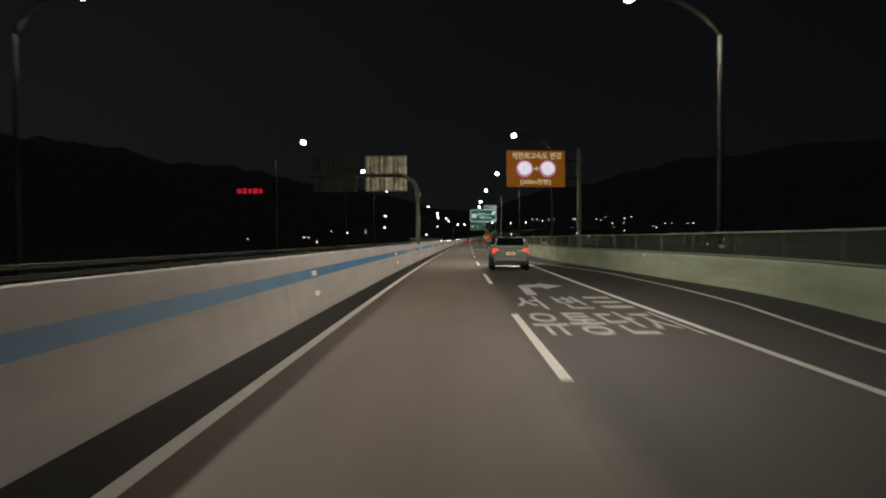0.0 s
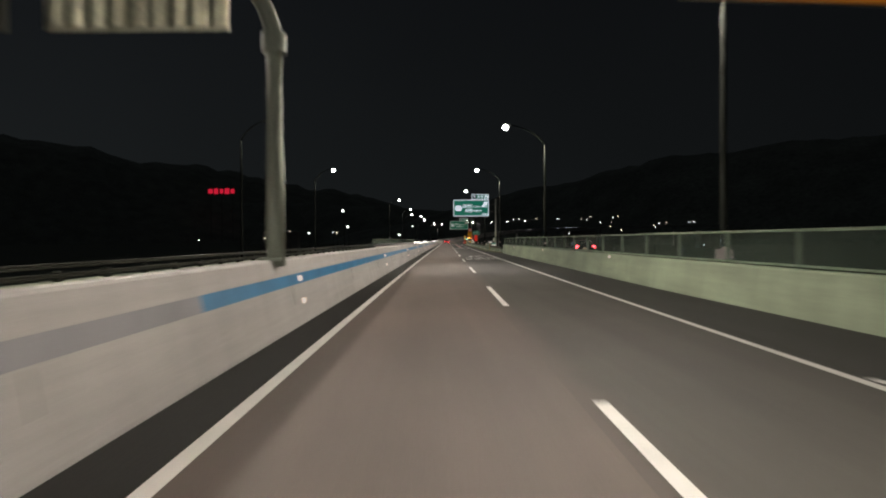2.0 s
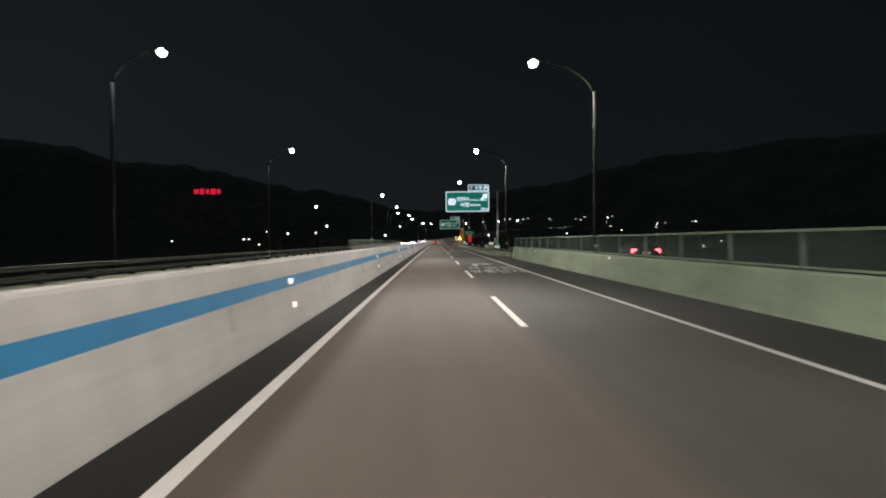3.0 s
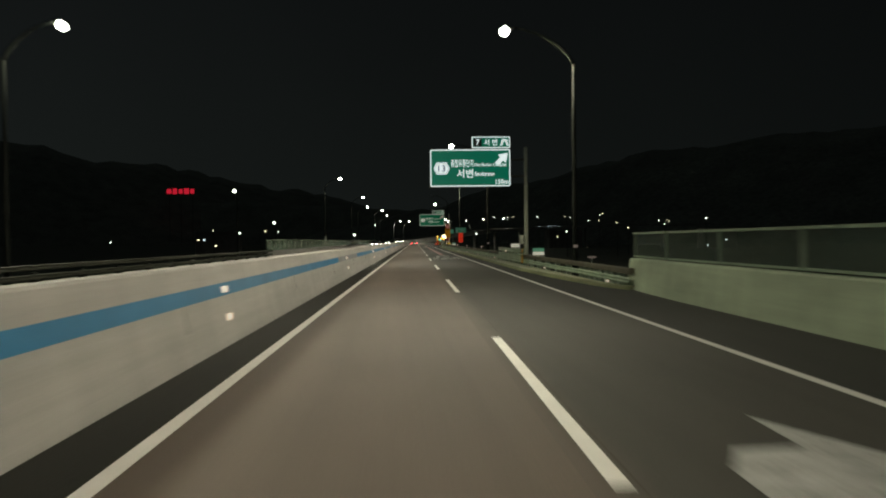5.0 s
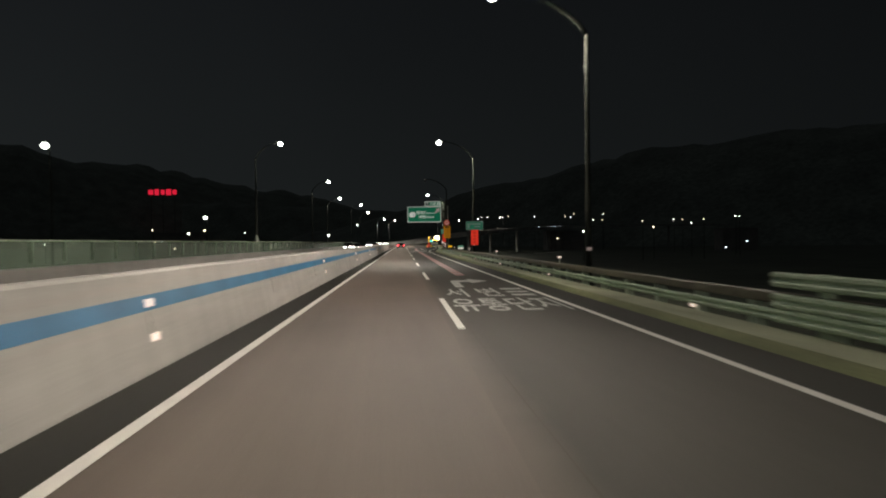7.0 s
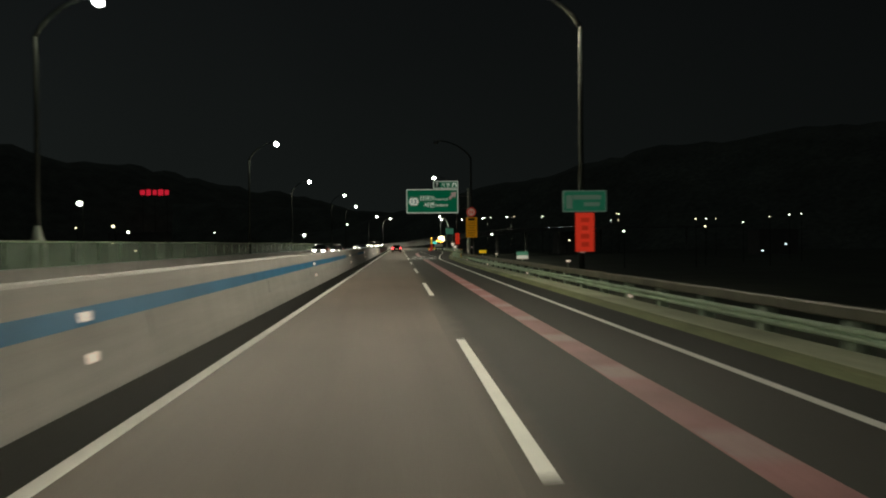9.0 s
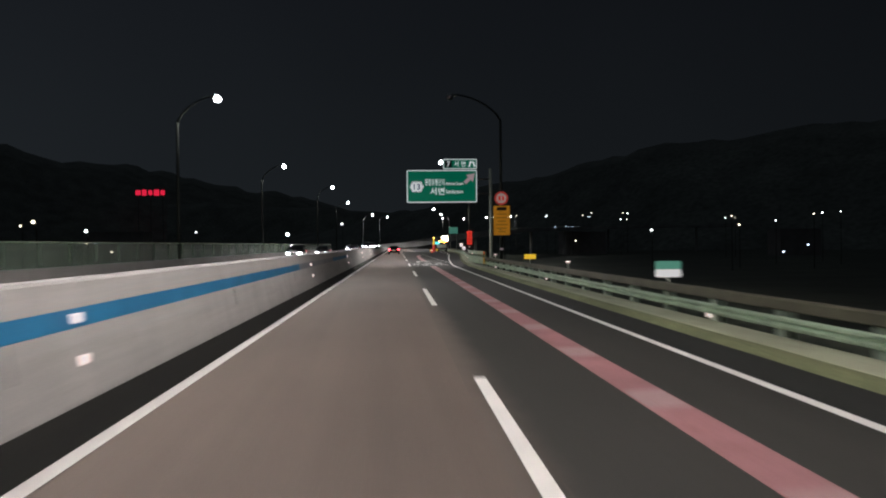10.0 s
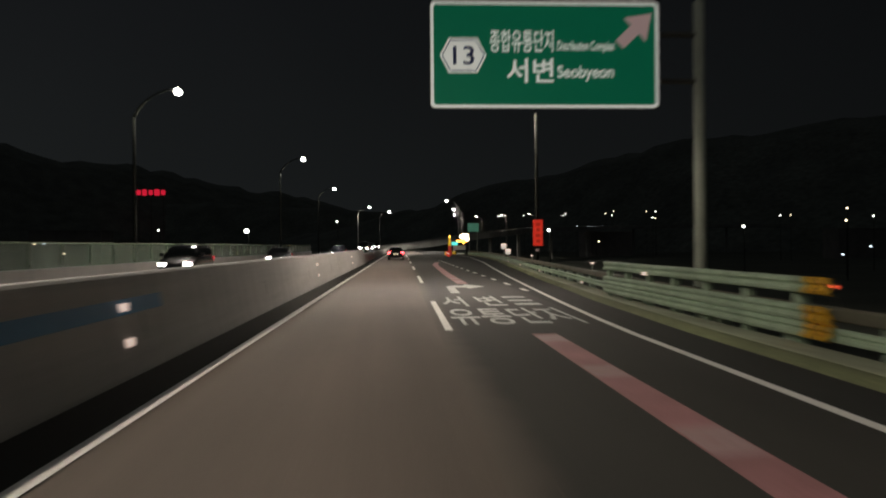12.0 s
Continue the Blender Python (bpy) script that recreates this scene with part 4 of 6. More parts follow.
for e_head, y, z in ((-7.7, 469.0, 10.2), (-4.1, 512.0, 10.95), (9.45, 473.0, 11.7), (13.9, 516.0, 11.8), (16.9, 559.0, 11.9)):
    side = -1 if e_head < 0 else 1
    street_lamp(e_head + side * 2.6, e_head, y, z, LIGHT_FAR)


# ---------------------------------------------------------------- sign gantries
def gantry_pole(parent, x, top, y=0.28, r=0.16):
    bm = bmesh.new()
    pipe(bm, [(x, y, -0.3), (x, y, 3.0), (x, y, top)], [r, r * 0.93, r * 0.85], 18)
    part("pole", bm, POLE, parent, "grey-green steel pole", smooth=True)
    bm = bmesh.new()
    box(bm, (x, y, 0.02), (0.55, 0.55, 0.06), 0.01)
    part("base_plate", bm, POLE, parent)
    bm = bmesh.new()
    tube(bm, (x, y, top - 0.02), (x, y, top + 0.03), r * 0.9, r * 0.5, 18)
    part("cap", bm, POLE, parent)


def cross_arms(parent, x0, x1, zs, y=0.28, r=0.075):
    for z in zs:
        bm = bmesh.new()
        tube(bm, (x0, y, z), (x1, y, z), r, r, 12)
        part("cross_arm", bm, BEAM_DARK, parent, "dark horizontal support pipe")


def plate(parent, x0, z0, x1, z1, rim, face, white, border=0.06, r=0.12, tag="sign_board"):
    """A sign board: backing, pale border and coloured field."""
    bm = bmesh.new()
    slab(bm, rounded(x0, z0, x1, z1, r), 0.0, 0.06)
    b = part(tag, bm, rim, parent, "aluminium backing board")
    bm = bmesh.new()
    slab(bm, rounded(x0 + 0.01, z0 + 0.01, x1 - 0.01, z1 - 0.01, r), -0.008, 0.006)
    part("border", bm, white, b, "pale reflective border")
    bm = bmesh.new()
    slab(bm, rounded(x0 + border, z0 + border, x1 - border, z1 - border, r * 0.7), -0.014, 0.005)
    part("field", bm, face, b)
    return b


def exit_sign(y, z0, z1, words, green, white, with_distance, number_col):
    """Green exit sign with its number tab on a cantilever pole."""
    s = thing("exit_sign", place(0.0, y), "green expressway exit sign with white writing on a steel pole", "road sign", "exit signs")
    x0, x1 = -0.15, 5.70
    board = plate(s, x0, z0, x1, z1, SIGN_BACK, green, white, 0.085)
    tab = plate(s, 2.88, z1 + 0.07, x1, z1 + 0.92, SIGN_BACK, green, white, 0.075, 0.09, "number_tab")
    f = -0.022
    # number tab
    bm = bmesh.new()
    slab(bm, rounded(3.02, z1 + 0.20, 3.62, z1 + 0.80, 0.04), -0.019, 0.004)
    part("black_patch", bm, SIGN_BLACK, tab)
    lettering("tab_number", "7", 3.20, z1 + 0.29, 3.46, z1 + 0.71, -0.028, white, tab, 0.006, 0.02)
    lettering("tab_words", "서 변", 3.80, z1 + 0.27, 4.75, z1 + 0.73, f, white, tab, 0.006, 0.012)
    bm = bmesh.new()
    for q in ((4.95, 5.12, 5.26, 5.16), (5.60, 5.43, 5.30, 5.40)):
        vs = [bm.verts.new((q[0], f, z1 + 0.26)), bm.verts.new((q[1], f, z1 + 0.26)), bm.verts.new((q[2], f, z1 + 0.74)), bm.verts.new((q[3], f, z1 + 0.74))]
        bm.faces.new(vs)
    box(bm, (5.28, f, z1 + 0.62), (0.46, 0.006, 0.09))
    part("motorway_symbol", bm, white, tab, "white road symbol")
    # route shield
    cz = z0 + (z1 - z0) * 0.49
    bm = bmesh.new()
    cx = 0.68
    slab(bm, [(cx + 0.56 * math.cos(math.radians(a)) * 1.06, cz + 0.44 * (1 if 0 < a < 180 else -1) * (0.0 if a in (0, 180) else 1.0)) for a in (0, 52, 128, 180, 232, 308)], f, 0.004)
    sh = part("route_shield", bm, white, board, "white hexagonal route shield")
    bm = bmesh.new()
    for a, b in ((0, 1), (1, 2), (2, 3), (3, 4), (4, 5), (5, 0)):
        hexa = [(cx + 0.50 * math.cos(math.radians(k)) * 1.06, cz + 0.38 * (0.0 if k in (0, 180) else (1 if k < 180 else -1))) for k in (0, 52, 128, 180, 232, 308)]
        tube(bm, (hexa[a][0], f - 0.006, hexa[a][1]), (hexa[b][0], f - 0.006, hexa[b][1]), 0.016, 0.016, 6)
    part("shield_outline", bm, SIGN_BLUE_NUM, sh, "thin blue outline")
    lettering("shield_number", "13", cx - 0.26, cz - 0.24, cx + 0.28, cz + 0.24, f - 0.010, SIGN_BLUE_NUM, sh, 0.006, 0.015)
    # writing
    lettering("sign_word", words[0], 1.36, z0 + 1.42, 2.98, z0 + 1.98, f, white, board, 0.006, 0.010)
    lettering("sign_word", words[1], 1.78, z0 + 0.64, 2.98, z0 + 1.26, f, white, board, 0.006, 0.014)
    lettering("sign_word", words[2], 3.08, z0 + 1.40, 5.42 if with_distance else 4.55, z0 + 1.70, f, white, board, 0.006, 0.010)
    lettering("sign_word", words[3], 3.08, z0 + 0.68, 4.52, z0 + 1.08, f, white, board, 0.006, 0.010)
    if with_distance:
        lettering("sign_word", "150m", 4.62, z0 + 0.17, 5.55, z0 + 0.52, f, white, board, 0.006, 0.012)
    # arrow up right
    bm = bmesh.new()
    ax, az, L = 4.68, z0 + 1.62, 0.88
    u, v = Vector((0.72, 0.69)), Vector((-0.69, 0.72))
    base = Vector((ax, az))
    out = [base + u * a + v * b for a, b in ((0, -0.15), (0.55, -0.15), (0.55, -0.42), (1.16, 0.0), (0.55, 0.42), (0.55, 0.15), (0, 0.15))]
    vs = [bm.verts.new((p.x, f, p.y)) for p in out]
    bm.faces.new((vs[0], vs[1], vs[5], vs[6]))
    bm.faces.new((vs[2], vs[3], vs[4], vs[5], vs[1]))
    part("exit_arrow", bm, number_col, board, "white arrow pointing up right")
    gantry_pole(s, 6.86, z1 + 0.12)
    cross_arms(s, 0.5, 6.86, (z0 + 0.75, z1 - 0.75))
    for x in (0.9, 2.4, 3.9, 5.2):
        bm = bmesh.new()
        box(bm, (x, 0.13, (z0 + z1) / 2), (0.09, 0.13, z1 - z0 - 0.2))
        part("bracket", bm, BEAM_DARK, s)
    return s


# arrow emission also imitates returned head lamp light
ARROW_PINK = mat("pinkish_white_arrow", (0.55, 0.36, 0.34), 0.45, glow=0.17, glow_colour=(1.0, 0.72, 0.72))
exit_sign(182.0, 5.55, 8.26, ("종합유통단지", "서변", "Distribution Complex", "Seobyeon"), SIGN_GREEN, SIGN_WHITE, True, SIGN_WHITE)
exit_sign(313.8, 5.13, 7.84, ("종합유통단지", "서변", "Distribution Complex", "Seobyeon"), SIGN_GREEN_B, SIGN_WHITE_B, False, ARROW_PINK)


box_ = thing("control_box", place(6.54, 182.28), "grey steel control box strapped to the sign pole", "control box")
bm = bmesh.new()
box(bm, (0, 0, 1.62), (0.28, 0.24, 0.62), 0.02)
cab = part("case", bm, POLE, box_)
bm = bmesh.new()
box(bm, (0.08, -0.125, 1.62), (0.03, 0.02, 0.10), 0.005)
part("latch", bm, BEAM_DARK, cab, "dark latch")
bm = bmesh.new()
box(bm, (0, 0, 1.95), (0.33, 0.29, 0.05), 0.012)
part("hood", bm, POLE, box_, "projecting steel hood")


def speed_change_sign():
    s = thing("speed_change_sign", place(0.0, 62.5, 0, 7.0), "orange-brown board with two glowing white discs on a pole", "road sign")
    x0, x1, z0, z1 = 2.47, 7.16, 5.70, 8.60
    bm = bmesh.new()
    slab(bm, rounded(x0, z0, x1, z1, 0.06), 0.0, 0.08)
    board = part("sign_board", bm, SIGN_BACK, s, "aluminium backing board")
    bm = bmesh.new()
    slab(bm, rounded(x0 + 0.03, z0 + 0.03, x1 - 0.03, z1 - 0.03, 0.05), -0.01, 0.008)
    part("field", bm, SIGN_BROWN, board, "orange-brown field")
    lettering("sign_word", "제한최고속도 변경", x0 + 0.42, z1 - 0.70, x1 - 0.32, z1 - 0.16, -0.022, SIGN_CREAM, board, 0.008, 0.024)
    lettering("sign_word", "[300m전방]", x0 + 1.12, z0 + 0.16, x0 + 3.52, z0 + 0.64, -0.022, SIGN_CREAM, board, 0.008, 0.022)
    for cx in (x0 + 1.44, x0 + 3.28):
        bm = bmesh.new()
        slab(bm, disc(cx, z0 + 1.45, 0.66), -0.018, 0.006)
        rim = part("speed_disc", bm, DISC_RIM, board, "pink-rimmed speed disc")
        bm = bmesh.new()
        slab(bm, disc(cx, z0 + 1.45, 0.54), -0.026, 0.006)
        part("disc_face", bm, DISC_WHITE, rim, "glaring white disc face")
        bm = bmesh.new()
        n_ = 40
        inner, outer = disc(cx, z0 + 1.45, 0.50, n_), disc(cx, z0 + 1.45, 0.56, n_)
        a_ = [bm.verts.new((x, -0.029, z)) for x, z in inner]
        b_ = [bm.verts.new((x, -0.029, z)) for x, z in outer]
        for i in range(n_ // 2, n_ - 4):
            bm.faces.new((a_[i], a_[i + 1], b_[i + 1], b_[i]))
        part("red_arc", bm, LIMIT_RED, rim, "red arc of the rim")
        for dx, dz in ((-0.14, -0.1), (0.02, -0.12), (-0.12, 0.1), (0.05, 0.1)):
            bm = bmesh.new()
            box(bm, (cx + dx, -0.03, z0 + 1.45 + dz), (0.05, 0.006, 0.07))
            part("digit_bar", bm, SIGN_BROWN, rim)
    bm = bmesh.new()
    fx, fz = x0 + 2.14, z0 + 1.45
    for tri in (((0, -0.07), (0.22, -0.07), (0.22, 0.07), (0, 0.07)), ((0.22, -0.22), (0.45, 0.0), (0.22, 0.22))):
        bm.faces.new([bm.verts.new((fx + a, -0.022, fz + b)) for a, b in tri])
    part("arrow", bm, SIGN_CREAM, board, "cream arrow")
    gantry_pole(s, 8.37, 8.75, 0.3, 0.19)
    cross_arms(s, x0 + 0.3, 8.37, (z0 + 0.75, z1 - 0.75), 0.3)
    bm = bmesh.new()
    tube(bm, (8.37, 0.3, 8.6), (6.0, 0.1, 9.25), 0.018, 0.018, 6)
    part("stay_rod", bm, BEAM_DARK, s)


speed_change_sign()


def opposite_gantry():
    """Backs of two boards over the oncoming lanes, on a bent pole in the median."""
    s = thing("overhead_gantry", place(-4.76, 63.9), "bent grey gantry pole carrying two sign boards seen from behind", "sign gantry")
    px = 0.16
    bm = bmesh.new()
    pts, rad = [(px, 0, 1.2), (px, 0, 3.0), (px, 0, 5.2)], [0.17, 0.165, 0.155]
    for i in range(1, 7):
        a = math.pi / 2 * i / 7
        pts.append((px - 1.6 * (1 - math.cos(a)), 0, 5.2 + 1.57 * math.sin(a)))
        rad.append(0.16 - 0.003 * i)
    pipe(bm, pts, rad, 16)
    part("bent_pole", bm, GANTRY_POLE, s, smooth=True)
    bm = bmesh.new()
    pipe(bm, [(px - 1.2, 0, 6.70), (px - 1.6, 0, 6.77), (-3.0, 0, 6.77), (-5.5, 0, 6.77), (-8.5, 0, 6.77)], [0.142, 0.14, 0.13, 0.125, 0.12], 16)
    part("cross_arm", bm, BEAM_DARK, s, "dark horizontal arm", smooth=True)
    bm = bmesh.new()
    tube(bm, (px, 0, 5.05), (px, 0, 5.4), 0.225, 0.225, 16)
    part("collar", bm, GANTRY_POLE, s)
    bm = bmesh.new()
    box(bm, (px * 0.5, 0, 1.33), (0.42, 0.5, 0.06), 0.01)
    part("base_plate", bm, GANTRY_POLE, s)
    for x0, x1, bright in ((-4.10, -0.72, True), (-8.27, -4.78, False)):
        skin = SIGN_BACK if bright else SIGN_BACK_DULL
        bm = bmesh.new()
        box(bm, ((x0 + x1) / 2, 0.26, 6.95), (x1 - x0, 0.04, 2.86), 0.01)
        b = part("sign_back", bm, skin, s, "grey aluminium sign back" if bright else "dark aluminium sign back")
        n = 9
        w = (x1 - x0) / n
        for i in range(n):
            x = x0 + w * (i + 0.5)
            bulge = 0.05 + 0.03 * math.sin(i * 2.3)
            for zl, zh in ((5.60, 6.66), (6.90, 8.30)):
                bm = bmesh.new()
                cols = []
                for k in range(9):
                    u = k / 8
                    d = bulge * math.sin(math.pi * u)
                    cols.append([bm.verts.new((x + w * (u - 0.5) * 0.96, 0.236 - d * (1 + 0.25 * math.sin(3.0 * z + i)), z)) for z in (zl, zl + (zh - zl) * 0.35, zl + (zh - zl) * 0.7, zh)])
                for p, q in zip(cols, cols[1:]):
                    for m in range(3):
                        bm.faces.new((p[m], q[m], q[m + 1], p[m + 1]))
                bmesh.ops.recalc_face_normals(bm, faces=bm.faces[:])
                part("rib", bm, SIGN_RIB if bright else SIGN_BACK_DULL, b, "bowed shiny aluminium panel" if bright else "bowed dark panel", smooth=True)
        bm = bmesh.new()
        box(bm, ((x0 + x1) / 2, 0.13, 6.78), (x1 - x0 - 0.1, 0.06, 0.16))
        part("rail", bm, BEAM_DARK, b, "dark clamping rail")
        for x in (x0 + 0.7, x1 - 0.7):
            bm = bmesh.new()
            box(bm, (x, 0.10, 6.78), (0.12, 0.2, 0.4))
            part("clamp", bm, BEAM_DARK, s)


opposite_gantry()


def letter_bars(parent, rows, x0, x1, z0, z1, material, fill=0.5):
    n = len(rows)
    for i, w in enumerate(rows):
        z = z1 - (z1 - z0) * (i + 0.5) / n
        c = (x0 + x1) / 2
        bm = bmesh.new()
        box(bm, (c, -0.024, z), ((x1 - x0) * w, 0.006, (z1 - z0) / n * fill))
        part("letter_bar", bm, material, parent)


def notice_on_lamp_pole():
    """Amber notice below a speed limit disc, strapped to the dark lamp's pole."""
    s = thing("speed_limit_sign", place(5.94, 300.05), "round red speed limit sign fixed to a lamp pole", "road sign")
    bm = bmesh.new()
    slab(bm, disc(0, 4.69, 0.455), 0.0, 0.025)
    b = part("disc", bm, LIMIT_RED, s, "red rim disc")
    bm = bmesh.new()
    slab(bm, disc(0, 4.69, 0.33), -0.008, 0.006)
    part("disc_face", bm, LIMIT_WHITE, b, "dull white disc face")
    for dx in (-0.12, 0.12):
        bm = bmesh.new()
        box(bm, (dx, -0.012, 4.69), (0.14, 0.006, 0.30), 0.0)
        part("digit_bar", bm, RED_MARK, b)
    bm = bmesh.new()
    box(bm, (0, 0.1, 4.69), (0.3, 0.2, 0.06))
    part("strap", bm, BEAM_DARK, s)
    p = thing("notice_board", place(5.96, 300.05), "tall amber notice board with lines of text on a lamp pole", "notice board")
    bm = bmesh.new()
    slab(bm, rounded(-0.54, 2.24, 0.54, 4.19, 0.03), 0.0, 0.025)
    b = part("board", bm, YELLOW_PLATE, p)
    bm = bmesh.new()
    slab(bm, rounded(-0.32, 3.88, 0.32, 4.10, 0.02), -0.012, 0.006)
    part("dark_heading", bm, SIGN_BLACK, b)
    letter_bars(b, (0.7, 0.85, 0.6, 0.85, 0.75, 0.5), -0.46, 0.46, 2.35, 3.75, YELLOW_MARK, 0.32)
    for z in (2.6, 3.8):
        bm = bmesh.new()
        box(bm, (0, 0.1, z), (0.3, 0.2, 0.06))
        part("strap", bm, BEAM_DARK, p)


notice_on_lamp_pole()


# small sign's field and letters carry returned light as emission
LETTER_PALE = mat("pale_green_letter", (0.28, 0.38, 0.31), 0.5, glow=0.08, glow_colour=(0.5, 0.75, 0.62))
SMALL_GREEN = mat("small_green_sign_face", (0.03, 0.17, 0.10), 0.5, glow=0.14, glow_colour=(0.05, 0.42, 0.25), blotch=0.25, blotch_scale=2.5)


def red_banner(e, y, z0, z1, w, green):
    s = thing("warning_banner", place(e, y - 0.2), "tall red banner with dark characters tied to a lamp pole", "banner", "red banners on lamp poles")
    bm = bmesh.new()
    slab(bm, rounded(-w / 2, z0, w / 2, z1, 0.02), 0.0, 0.02)
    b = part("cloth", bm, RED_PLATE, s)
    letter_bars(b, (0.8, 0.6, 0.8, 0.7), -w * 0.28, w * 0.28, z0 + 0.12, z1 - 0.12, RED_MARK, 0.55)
    for z in (z0 + 0.15, z1 - 0.15):
        bm = bmesh.new()
        box(bm, (0, 0.07, z), (0.26, 0.12, 0.05))
        part("strap", bm, BEAM_DARK, s)
    if green:
        g = thing("small_green_sign", place(e, y - 0.2), "small green and white direction plate above the banner", "road sign")
        bm = bmesh.new()
        slab(bm, rounded(-0.86, z1 + 0.03, 0.86, z1 + 0.87, 0.05), 0.0, 0.03)
        q = part("board", bm, LETTER_PALE, g, "pale rimmed board")
        bm = bmesh.new()
        slab(bm, rounded(-0.81, z1 + 0.08, 0.81, z1 + 0.82, 0.04), -0.01, 0.008)
        part("field", bm, SMALL_GREEN, q, "green field")
        for cx, cz, sx, sz in ((-0.60, z1 + 0.42, 0.24, 0.52), (0.10, z1 + 0.60, 1.10, 0.17), (0.28, z1 + 0.33, 0.62, 0.15)):
            bm = bmesh.new()
            box(bm, (cx, -0.016, cz), (sx, 0.006, sz))
            part("letter_bar", bm, LETTER_PALE, q)
        bm = bmesh.new()
        box(bm, (0, 0.08, z1 + 0.45), (0.28, 0.14, 0.05))
        part("strap", bm, BEAM_DARK, g)


red_banner(6.18, 254.3, 1.31, 2.82, 0.73, True)
red_banner(7.80, 344.1, 1.60, 3.26, 0.62, False)


# ---------------------------------------------------------------- vehicles
def loft(bm, sections, close=True):
    """Skins a list of equal-length rings."""
    rings = [[bm.verts.new(p) for p in s] for s in sections]
    n = len(rings[0])
    for a, b in zip(rings, rings[1:]):
        for k in range(n):
            j = (k + 1) % n
            bm.faces.new((a[k], a[j], b[j], b[k]))
    if close:
        bm.faces.new(rings[0][::-1])
        bm.faces.new(rings[-1])
    bmesh.ops.recalc_face_normals(bm, faces=bm.faces[:])


def mirrored(half):
    """Closes a half outline of (x, z), from the bottom middle to the top middle, on both sides."""
    return half + [(-x, z) for x, z in reversed(half)]


def wheel(parent, x, y, r, w, side, spokes=5):
    root = new("wheel")
    root.parent = parent
    root.matrix_basis = pose(x, y, r)
    bm = bmesh.new()
    prof = [(-w / 2, r * 0.62), (-w / 2, r * 0.93), (-w / 2 + 0.03, r), (w / 2 - 0.03, r), (w / 2, r * 0.93), (w / 2, r * 0.62)]
    seg = 32
    rings = [[bm.verts.new((a, b * math.cos(2 * math.pi * i / seg), b * math.sin(2 * math.pi * i / seg))) for a, b in prof] for i in range(seg)]
    for i in range(seg):
        a, b = rings[i], rings[(i + 1) % seg]
        for k in range(len(prof)):
            j = (k + 1) % len(prof)
            bm.faces.new((a[k], b[k], b[j], a[j]))
    bmesh.ops.recalc_face_normals(bm, faces=bm.faces[:])
    part("tyre", bm, RUBBER, root, smooth=True)
    bm = bmesh.new()
    o = side * w * 0.40
    tube(bm, (o, 0, 0), (o + side * 0.03, 0, 0), r * 0.13, r * 0.11, 14)
    for i in range(spokes):
        a = 2 * math.pi * i / spokes + 0.3
        for da in (-0.13, 0.13):
            c, s = math.cos(a + da), math.sin(a + da)
            tube(bm, (o, r * 0.1 * c, r * 0.1 * s), (o - side * 0.01, r * 0.62 * math.cos(a + da * 1.3), r * 0.62 * math.sin(a + da * 1.3)), 0.024, 0.022, 6)
    ring = [bm.verts.new((o, r * 0.66 * math.cos(2 * math.pi * i / 28), r * 0.66 * math.sin(2 * math.pi * i / 28))) for i in range(28)]
    ring2 = [bm.verts.new((o, r * 0.60 * math.cos(2 * math.pi * i / 28), r * 0.60 * math.sin(2 * math.pi * i / 28))) for i in range(28)]
    ring3 = [bm.verts.new((-side * w * 0.3, r * 0.60 * math.cos(2 * math.pi * i / 28), r * 0.60 * math.sin(2 * math.pi * i / 28))) for i in range(28)]
    for i in range(28):
        j = (i + 1) % 28
        bm.faces.new((ring[i], ring[j], ring2[j], ring2[i]))
        bm.faces.new((ring2[i], ring2[j], ring3[j], ring3[i]))
    part("rim", bm, ALLOY, root, "alloy rim")
    bm = bmesh.new()
    tube(bm, (-side * w * 0.3, 0, 0), (-side * w * 0.28, 0, 0), r * 0.62, r * 0.62, 20)
    part("brake_disc", bm, DARK_PLASTIC, root)


